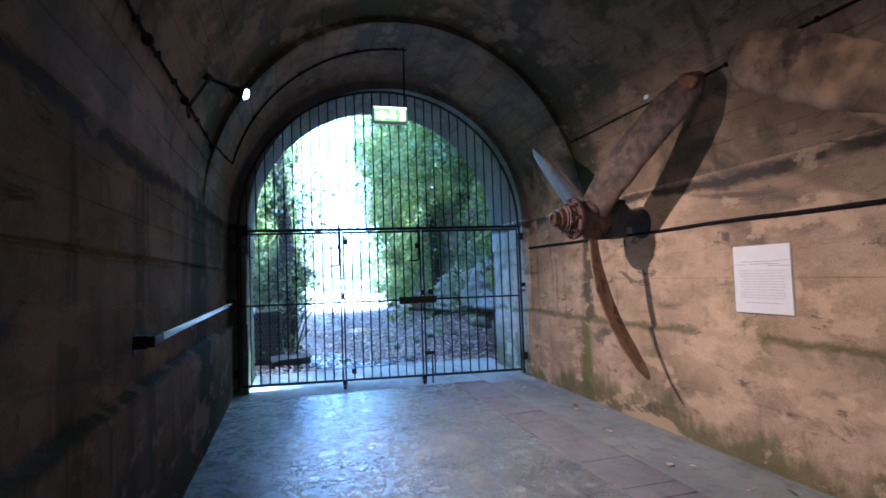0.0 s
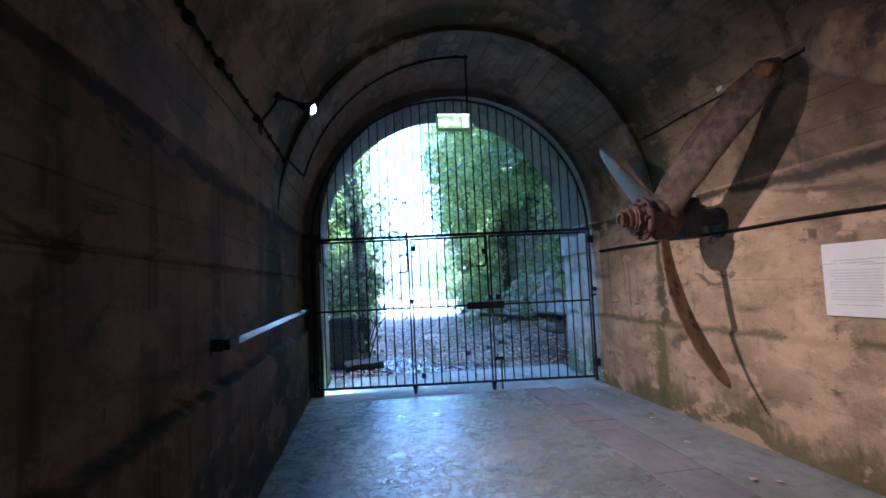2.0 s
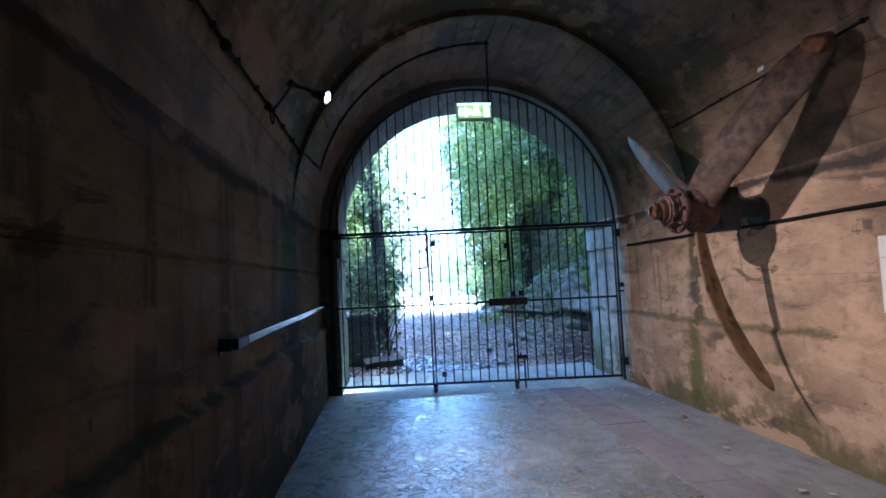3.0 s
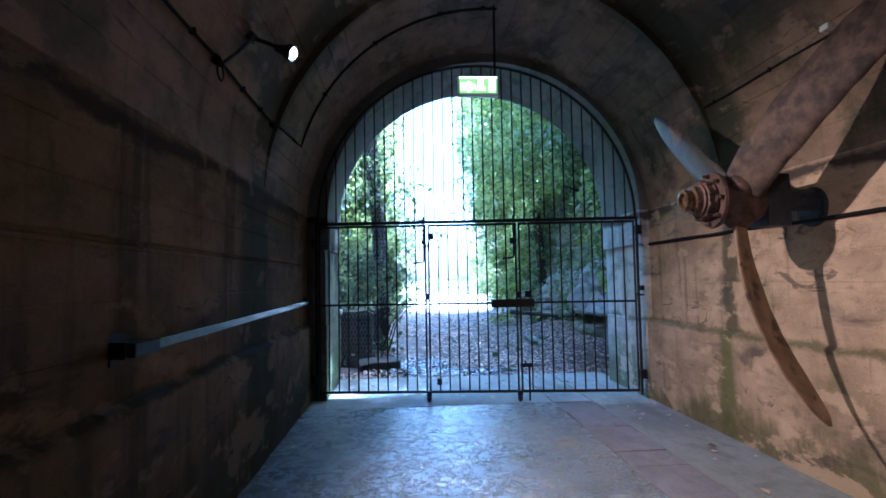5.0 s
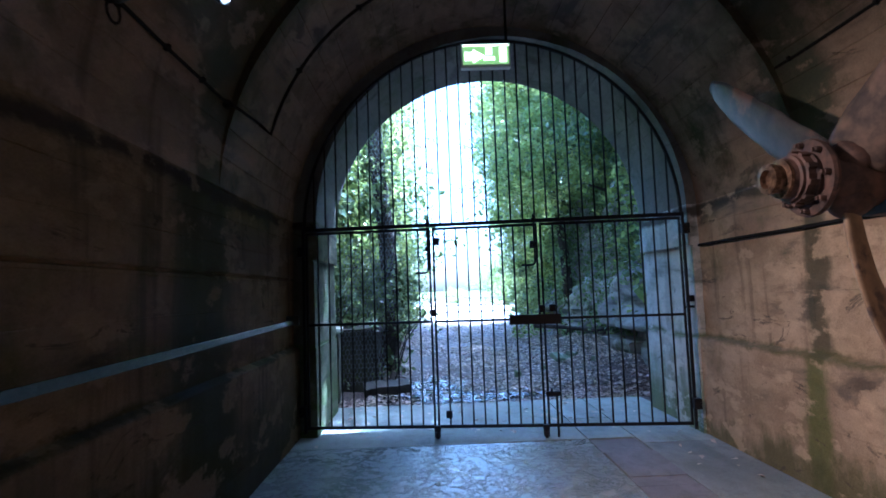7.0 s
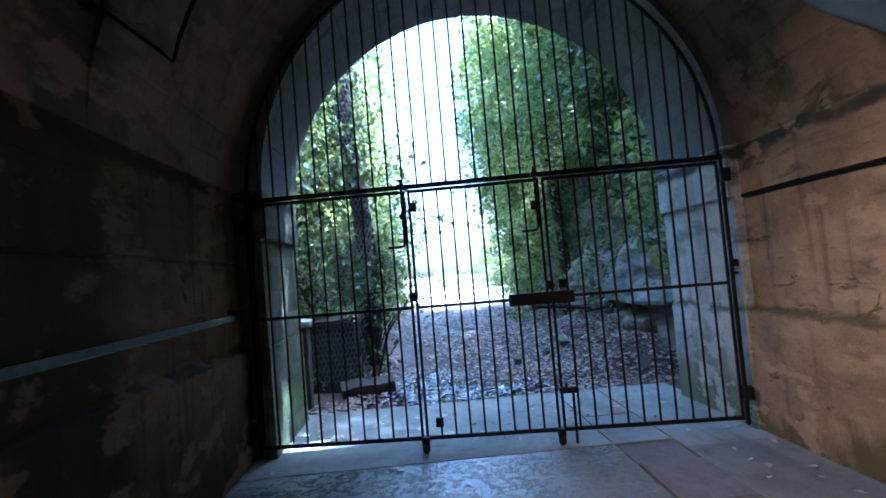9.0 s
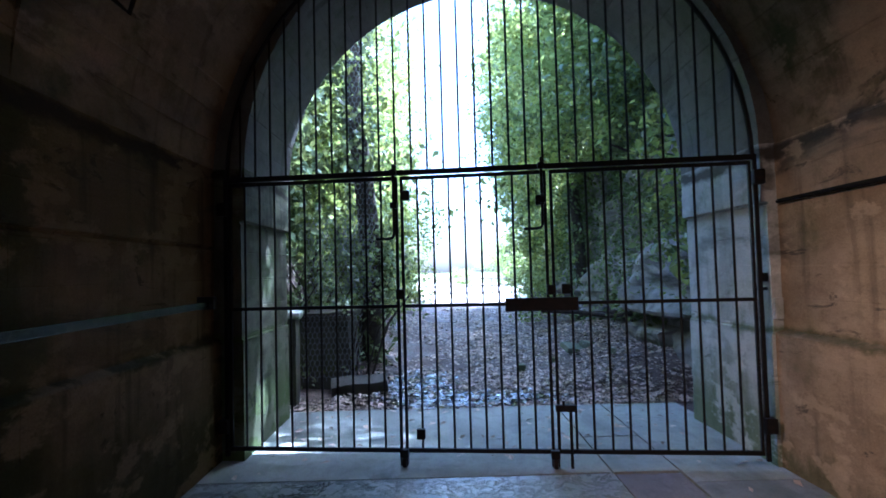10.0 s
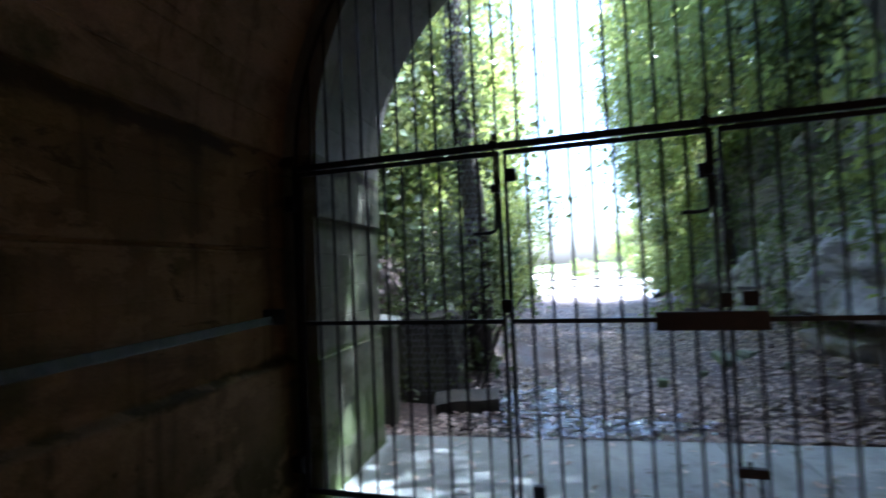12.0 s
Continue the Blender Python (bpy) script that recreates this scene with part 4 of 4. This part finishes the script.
tagged(raw("rock_face", [rock_point(i, j) for j in range(nz + 1) for i in range(nx + 1)],
           [(j * (nx + 1) + i, (j + 1) * (nx + 1) + i, (j + 1) * (nx + 1) + i + 1, j * (nx + 1) + i + 1) for j in range(nz) for i in range(nx)], M_ROCK),
       "mossy dark rock face beside the path", "rock", kind="structure")
pts, sparse = [], []
for k in range(2600):
    i, j = g.uniform(0, nx), g.uniform(14, nz)
    x, y, z = rock_point(i, j)
    n_ = noise.noise((y * 0.9, z * 1.1, 4))
    if n_ > 0.34 - 0.50 * max(0.0, z - 2.2) / 1.4:
        pts.append((x - 0.05, y, z))
    elif z > 1.1 and n_ > -0.25:
        sparse.append((x - 0.03, y, z))
leaves("rock_ivy", clumps(g, np.array(pts), 20, 0.12), 0.040, M_IVY_AND_SHADE, "ivy hanging over the rock face", "ivy", 5, 0.2, 0.3)
leaves("rock_ivy", clumps(g, np.array(sparse), 9, 0.13), 0.032, M_IVY_AND_SHADE, "thin scattered ivy on the bare rock", "ivy", 6, 0.2, 0.3)

# trees whose crowns close over the cutting
def tree(at, height, lean, crown_r, n_clumps, seed, mat, label, low=0.35):
    g = np.random.default_rng(seed)
    ob = thing("tree", at, label, "tree", "trees over the cutting")
    bm = bmesh.new()
    top = Vector((lean[0], lean[1], height))
    pts_ = [top * s + Vector((0.12 * math.sin(s * 7 + seed), 0.12 * math.cos(s * 5 + seed), 0)) for s in (0, 0.15, 0.3, 0.45, 0.6, 0.75, 0.9)]
    tube(bm, pts_, 0.17, 9, 0.05)
    part("trunk", bm, M_BARK, ob, "", True)
    for k in range(9):
        s = 0.35 + 0.06 * k
        a = k * 2.4 + seed
        p0 = top * s
        p2 = p0 + Vector((math.cos(a) * crown_r * 0.75, math.sin(a) * crown_r * 0.75, crown_r * 0.35))
        bm = bmesh.new()
        tube(bm, [p0, (p0 + p2) / 2 + Vector((0, 0, 0.15)), p2], 0.06, 6, 0.015)
        part("limb", bm, M_BARK, ob)
    mids = []
    for k in range(max(8, n_clumps // 9)):
        d = g.normal(size=3)
        d /= np.linalg.norm(d)
        r = crown_r * g.uniform(0.35, 1.0)
        mids.append(np.array(top) * g.uniform(low, 1.0) + d * np.array((r, r, r * 0.8)))
    leaves("crown", boughs(g, mids, 9, 0.5, 24, 0.14), 0.062, mat, "", "", seed, 0.4, 0.0, ob)
    return ob


TREES = [((3.9, 12.0), 4.6, (-0.9, 0.3), 1.6, 280, 1.0), ((-3.4, 12.6), 4.6, (0.4, 0.2), 1.7, 420, 1.0), ((4.2, 15.5), 6.4, (-1.5, 0.0), 2.2, 300, 1.0), ((-3.7, 16.5), 6.4, (0.5, 0.2), 2.1, 420, 1.0),
         ((4.4, 19.5), 7.2, (-1.2, 0.0), 2.5, 320, 0.9), ((-3.6, 21.0), 8.0, (0.4, 0.0), 2.4, 420, 0.9), ((5.2, 23.5), 8.6, (-0.9, 0.0), 2.7, 440, 0.8), ((-3.4, 26.0), 9.4, (0.3, 0.0), 2.6, 400, 0.8),
         ((10.5, 31.0), 10.5, (-0.6, 0.0), 3.2, 400, 0.5), ((-5.0, 33.0), 10.5, (0.4, 0.0), 3.2, 400, 0.5),
         ((6.0, 50.0), 3.6, (0.2, 0.0), 3.5, 900, 0.3), ((1.8, 58.0), 0.9, (0.2, 0.0), 1.5, 200, 0.3)]
for k, ((tx, ty), top, lean, r, n, base) in enumerate(TREES):
    tree((tx, ty, min(base, ground_z(tx, ty)) - 0.1), top, lean, r, n, 20 + k, M_LEAF, "leafy tree leaning over the cutting from the bank", 0.9 if 0 < tx and ty < 18 else 0.6 if ty < 15 else 0.4)
# taller trees on the bank top, whose crowns dapple the tunnel mouth
for k, (tx, ty, top, lean, r, n) in enumerate([(5.4, 10.1, 3.0, (-2.9, 0.2), 2.1, 450), (6.6, 10.6, 3.0, (-1.2, 0.2), 1.9, 335)]):
    tree((tx, ty, ground_z(tx, ty) - 0.1), top, lean, r, n, 40 + k, M_LEAF, "tall leafy tree shading the tunnel mouth from the bank", 0.75)

# hanging ivy curtain on the left and bushes at the path's edges
mids = []
for k in range(70):
    mids.append((-2.2 - 0.7 * g.random(), 9.3 + 2.4 * g.random(), 2.0 + 4.4 * g.random()))
leaves("hanging_ivy", boughs(g, mids, 9, 0.40, 24, 0.11), 0.05, M_IVY_AND_SHADE, "dark ivy curtain hanging by the tunnel mouth", "ivy", 17, 0.2, 0.3)
mids = []
for k in range(150):
    y = g.uniform(10.6, 21)
    z = 0.4 + 7.2 * g.random() ** 1.15
    if z > 1.9 or y > 13.5:
        mids.append((path_x(y) - 1.7 - 1.3 * g.random(), y, z))
# boughs copied behind in the dark colour, as painted shade between the shrubs
leaves("shaded_shrubs", boughs(g, [(x - 0.35, y, z) for x, y, z in mids[::3]], 9, 0.5, 24, 0.13), 0.055, M_IVY_AND_SHADE, "shrubs on the bank, dark leaf colour standing in for shade", "shrub", 27, 0.3)
leaves("bank_shrubs", boughs(g, [m for k, m in enumerate(mids) if k % 3], 9, 0.45, 24, 0.12), 0.055, M_LEAF, "bright green shrubs spilling from the bank", "shrub", 7, 0.3)
mids, low = [], []
for k in range(330):
    y = g.uniform(10.5, 24)
    z = 0.9 + 8.0 * g.random()
    p = (path_x(y) + 2.5 + 1.0 * g.random() - 1.7 * step(1.8, 4.6, z) * g.uniform(0.1, 1.0), y, z)
    if z > 3.5 or y > 17.0:
        (low if z < 2.8 else mids).append(p)
for k in range(60):
    y = g.uniform(15, 24)
    z = g.uniform(2.2, 8.5) if y > 17 else g.uniform(3.6, 8.5)
    mids.append((path_x(y) + 1.75 - 0.9 * step(3.0, 8.0, z) + 0.5 * g.random(), y, z))
crest = []
for k in range(95):
    y = g.uniform(9.4, 13.0)
    crest.append((2.6 + 0.9 * g.random(), y, g.uniform(3.3, 7.0)))
leaves("crest_ivy", boughs(g, crest, 9, 0.40, 26, 0.12), 0.042, M_IVY_AND_SHADE, "dark ivy spilling over the crest of the rock", "ivy", 64, 0.2, 0.3)
for k in range(9):
    mids.append((2.52 + 0.2 * g.random(), g.uniform(9.1, 9.5), g.uniform(1.3, 4.4)))
# same for the climbers: darker copies give the depth shade by colour
leaves("shaded_foliage", boughs(g, [(x + 0.3, y, z) for x, y, z in mids[::3]], 9, 0.5, 24, 0.14), 0.055, M_IVY_AND_SHADE, "climbers behind the bright leaves, coloured dark for shade", "foliage", 28, 0.3)
leaves("climbing_foliage", boughs(g, [m for k, m in enumerate(mids) if k % 5 < 3], 9, 0.45, 24, 0.13), 0.058, M_LEAF, "green climbing foliage hanging over the rock", "foliage", 8, 0.3)
leaves("ivy_curtain", boughs(g, low, 8, 0.40, 24, 0.12), 0.05, M_IVY_AND_SHADE, "dark ivy clinging to the rock beside the path", "ivy", 18, 0.3)

# unseen brushwood added by the portal wall to block low sky from the mouth
mids = [(2.8 + 2.0 * g.random(), 8.4 + 0.6 * g.random(), 0.8 + 5.4 * g.random()) for k in range(70)]
leaves("portal_brushwood", boughs(g, mids, 9, 0.32, 18, 0.12), 0.06, M_IVY_AND_SHADE, "unseen added brushwood that keeps side sky off the tunnel mouth", "shrub", 62, 0.3)
# undergrowth at the foot of the bank and round the trunks
mids = [(-1.15 - 1.2 * g.random(), g.uniform(10.5, 11.6), 0.55 + 1.3 * g.random()) for k in range(30)]
leaves("bank_undergrowth", boughs(g, mids, 6, 0.28, 16, 0.11), 0.042, M_IVY_AND_SHADE, "tangled dark undergrowth at the foot of the bank", "shrub", 63, 0.3)

# loose sprays that break the outline of the foliage against the sky
mids = []
for k in range(46):
    y, z = g.uniform(11, 20), g.uniform(2.6, 8.0)
    side = 1 if k % 2 else -1
    mids.append((path_x(y) + (0.35 + 1.3 * g.random() if side > 0 else -1.75 + 0.75 * g.random()), y, z))
leaves("loose_sprays", boughs(g, mids, 5, 0.55, 13, 0.15), 0.06, M_LEAF, "thin leafy sprays hanging into the gap over the path", "foliage", 61, 0.2, 0.2)

for k, (x, y, h, r) in enumerate([(-1.42, 10.85, 7.5, 0.17), (2.7, 15.0, 9.0, 0.14), (-2.3, 14.0, 8.0, 0.15)]):
    z0 = ground_z(x, y) - 0.15
    trunk = thing("ivy_clad_trunk", (x, y, z0), "dark tree trunk wrapped in ivy", "tree", "ivy-clad trunks")
    bm = bmesh.new()
    line = [(0.10 * math.sin(i * 0.9 + k), 0.10 * math.cos(i * 0.7 + k), h * i / 9) for i in range(10)]
    tube(bm, line, r, 10, r * 0.5)
    part("trunk", bm, M_BARK, trunk, "", True)
    mids = []
    for i in range(190):
        f = g.random()
        a = g.uniform(0, 2 * math.pi)
        mids.append((0.10 * math.sin(f * 8.1 + k) + 1.5 * r * math.cos(a), 0.10 * math.cos(f * 6.3 + k) + 1.5 * r * math.sin(a), h * f))
    leaves("ivy_coat", clumps(g, np.array(mids), 18, 0.09), 0.045, M_IVY_AND_SHADE, "", "", 50 + k, 0.2, 0.4, trunk)
# bare stems on the bank
for k in range(64):
    y = g.uniform(9.8, 12.2)
    x = -1.25 - 1.3 * g.random()
    z = max(0.0, ground_z(x, y))
    bm = bmesh.new()
    dx, dy, dz = g.uniform(-0.5, 0.6), g.uniform(-0.5, 0.3), g.uniform(0.5, 1.3)
    tube(bm, [(x, y, z - 0.05), (x + dx * 0.4, y + dy * 0.3, z + dz * 0.6), (x + dx, y + dy, z + dz)], 0.016, 5, 0.005)
    tagged(link_mesh("bare_stem", bm, M_BARK), "thin bare stem leaning out of the bank", "stem", "bare stems")

# fallen leaves on the ground and a few on the slab
pts = []
for k in range(46000):
    y = 8.7 + 15 * g.random() ** 1.8
    x = path_x(y) + g.uniform(-2.1, 2.6)
    if noise.noise((x * 0.8, y * 0.6, 12)) + 0.35 * (x - path_x(y)) / 2.5 > g.uniform(-0.5, 0.6):
        pts.append((x, y, ground_z(x, y) + 0.02))
leaves("leaf_litter", np.array(pts), 0.030, M_LITTER, "brown fallen leaves strewn over the ground", "leaves", 9, 2.2)
pts = [(g.uniform(-1.7, 1.8), 7.1 + 1.5 * g.random(), 0.015) for k in range(130)] + [(1.35 + 0.5 * g.random(), g.uniform(2, 7), 0.018) for k in range(26)] + [(-1.85 + 0.3 * g.random(), g.uniform(3, 7), 0.013) for k in range(14)]
leaves("floor_leaves", np.array(pts), 0.032, M_LITTER, "scattered dry leaves on the concrete floor", "leaves", 10, 4.0)

pts = []
for k in range(760):
    cx, cy, hx, hy = ((-0.15, 9.0, 1.3, 0.42), (-0.78, 9.85, 0.7, 0.9))[k % 2]
    a, r = g.uniform(0, 2 * math.pi), math.sqrt(g.random())
    x, y = cx + hx * r * math.cos(a), cy + hy * r * math.sin(a)
    pts.append((x, y, ground_z(x, y) + 0.03 + 0.02 * g.random()))
leaves("wet_leaves", np.array(pts), 0.038, M_WETLEAF, "wet shining leaves trodden into the mud", "leaves", 19, 3.5)

# low wall, post and netting on the left
tagged(rough_block("gate_pier", (0.46, 0.16, 1.05), pose(-2.10, 8.98, 0.42), M_BOXSTONE, 0.03, 1), "dark damp concrete pier beside the tunnel mouth", "pier")
tagged(rough_block("cap_stone", (0.34, 0.22, 0.07), pose(-2.02, 8.96, 0.975, 2, 3, 8), M_JAMB, 0.03, 5), "pale broken cap stone lying on the pier", "stone")
wall_ob = thing("low_block_wall", (-1.9, 10.05, 0.0), "low grey masonry block under netting, half grown over", "wall")
for nm, size, m, seed in (("block_body", (1.05, 0.62, 0.98), pose(-0.08, 0, 0.37), 2), ("block_cap", (1.15, 0.74, 0.08), pose(-0.06, 0, 0.89, 1, -1, 0), 3)):
    ob = rough_block(nm, size, m, M_BOXSTONE, 0.035, seed)
    ob.parent = wall_ob
tagged(rough_block("stone_slab", (0.66, 0.34, 0.15), pose(-1.32, 9.55, 0.06, 7, -4, 8), M_BOXSTONE, 0.028, 4, 8), "fallen mossy stone slab among leaves", "stone")
mids = [(-1.95 + 0.55 * g.normal(), 10.0 + 0.25 * g.normal(), 0.95 + 0.10 * g.random()) for k in range(26)] + [(-1.4 - 0.8 * g.random(), 9.75, 0.15 + 0.15 * g.random()) for k in range(6)]
leaves("block_ivy", clumps(g, np.array(mids), 18, 0.08), 0.035, M_IVY_AND_SHADE, "ivy creeping over the low block", "ivy", 29, 0.3)


def netting(name, origin, ax, ay, w, h, cell, label):
    """Hexagonal wire mesh as thin flat wires."""
    bm = bmesh.new()
    o, ax, ay = Vector(origin), Vector(ax).normalized(), Vector(ay).normalized()
    nn = ax.cross(ay)

    def wire(p, q):
        p, q = o + ax * p[0] + ay * p[1], o + ax * q[0] + ay * q[1]
        bulge = nn * 0.05 * noise.noise(p * 1.5)
        s = (q - p).cross(nn).normalized() * 0.0035
        bm.faces.new([bm.verts.new(v + bulge) for v in (p - s, q - s, q + s, p + s)])
    for i in range(int(w / cell)):
        for j in range(int(h / (cell * 1.2))):
            x, y = i * cell + (0.5 * cell if j % 2 else 0), j * cell * 1.2
            wire((x, y), (x, y + 0.7 * cell))
            wire((x, y + 0.7 * cell), (x + 0.5 * cell, y + 1.2 * cell))
            wire((x, y + 0.7 * cell), (x - 0.5 * cell, y + 1.2 * cell))
    return tagged(link_mesh(name, bm, M_WIRE), label, "netting")


netting("wire_netting", (-2.0, 9.66, 0.1), (1, 0, 0), (0, 0, 1), 0.75, 0.8, 0.055, "dark hexagonal wire netting over the low block")
netting("wire_netting", (-2.1, 10.2, 1.0), (1, 0.1, 0), (0, 0.1, 1), 0.9, 1.2, 0.06, "dark hexagonal wire netting draped over the bank")
netting("wire_netting", (-1.62, 10.5, 1.2), (1, 0.05, 0), (0, 0.02, 1), 0.42, 4.6, 0.06, "tall strip of wire netting on the ivy bank")

mids = []
for k in range(40):
    y = g.uniform(16.5, 25)
    mids.append((path_x(y) + 1.75 + 0.7 * g.random(), y, 0.5 + 2.6 * g.random()))
for k in range(26):
    y = g.uniform(15, 23)
    mids.append((path_x(y) - 1.45 - 0.6 * g.random(), y, 0.9 + 2.6 * g.random()))
leaves("verge_shrubs", boughs(g, mids, 8, 0.36, 22, 0.11), 0.052, M_LEAF, "bright shrubs crowding the verges of the path", "shrub", 33, 0.3)

# pale broken slabs in the litter
for k, (x, y, w, a) in enumerate([(1.65, 11.2, 0.22, 20), (1.88, 11.35, 0.16, 55), (0.75, 10.6, 0.05, 10), (1.9, 10.2, 0.05, 70), (1.25, 10.9, 0.05, 35)]):
    ob = rough_block("broken_stone", (2 * w, 1.2 * w, 0.08), pose(x, y, ground_z(x, y) + 0.05, 14, 8, a), M_JAMB, 0.04, 6 + k, 4)
    tagged(ob, "pale broken stone lying in fallen leaves", "stone", "broken stones")
bm = bmesh.new()
tube(bm, [(1.3, 11.9, 0.72), (1.9, 12.0, 0.66), (2.4, 11.7, 0.60), (2.8, 11.3, 0.72)], 0.045, 8, 0.03)
tagged(link_mesh("fallen_branch", bm, M_BARK, True), "dark fallen branch against the rock", "branch")

# distant fence across the path
fence = thing("field_fence", (1.2, 30.0, -0.05), "low weathered wooden fence across the end of the path", "fence")
for i in range(9):
    bm = bmesh.new()
    box(bm, -4 + i - 0.05, -4 + i + 0.05, -0.05, 0.05, -0.2, 1.15, 0.01)
    part("post", bm, M_FENCE, fence)
for z in (0.35, 0.7, 1.05):
    bm = bmesh.new()
    box(bm, -4.1, 4.1, -0.075, -0.05, z - 0.05, z + 0.05, 0.008)
    part("rail", bm, M_FENCE, fence)

# ---- floor slabs of the drain strip ----
channel = bpy.data.objects["floor_channel"]
slab_meshes = {}
for length in (0.20, 0.34, 0.42, 0.62):
    bm = bmesh.new()
    box(bm, CH0 + 0.003, CH1 - 0.003, 0.003, length - 0.004, -0.05, 0.006, 0.004)
    slab_meshes[length] = bpy.data.meshes.new("slab")
    bm.to_mesh(slab_meshes[length])
    bm.free()
    slab_meshes[length].materials.append(M_SLAB)
y = -7.95
while y < 6.75:
    length = rng.choice((0.20, 0.34, 0.34, 0.42, 0.42, 0.62))
    if y + length > 6.79:
        length = 0.20
        if y + length > 6.79:
            break
    ob = new("slab", slab_meshes[length])
    ob.location = (rng.uniform(-0.005, 0.005), y, rng.uniform(-0.005, 0.003))
    ob.rotation_euler = (radians(rng.uniform(-0.3, 0.3)), radians(rng.uniform(-0.4, 0.4)), radians(rng.uniform(-0.5, 0.5)))
    ob.parent = channel
    y += length
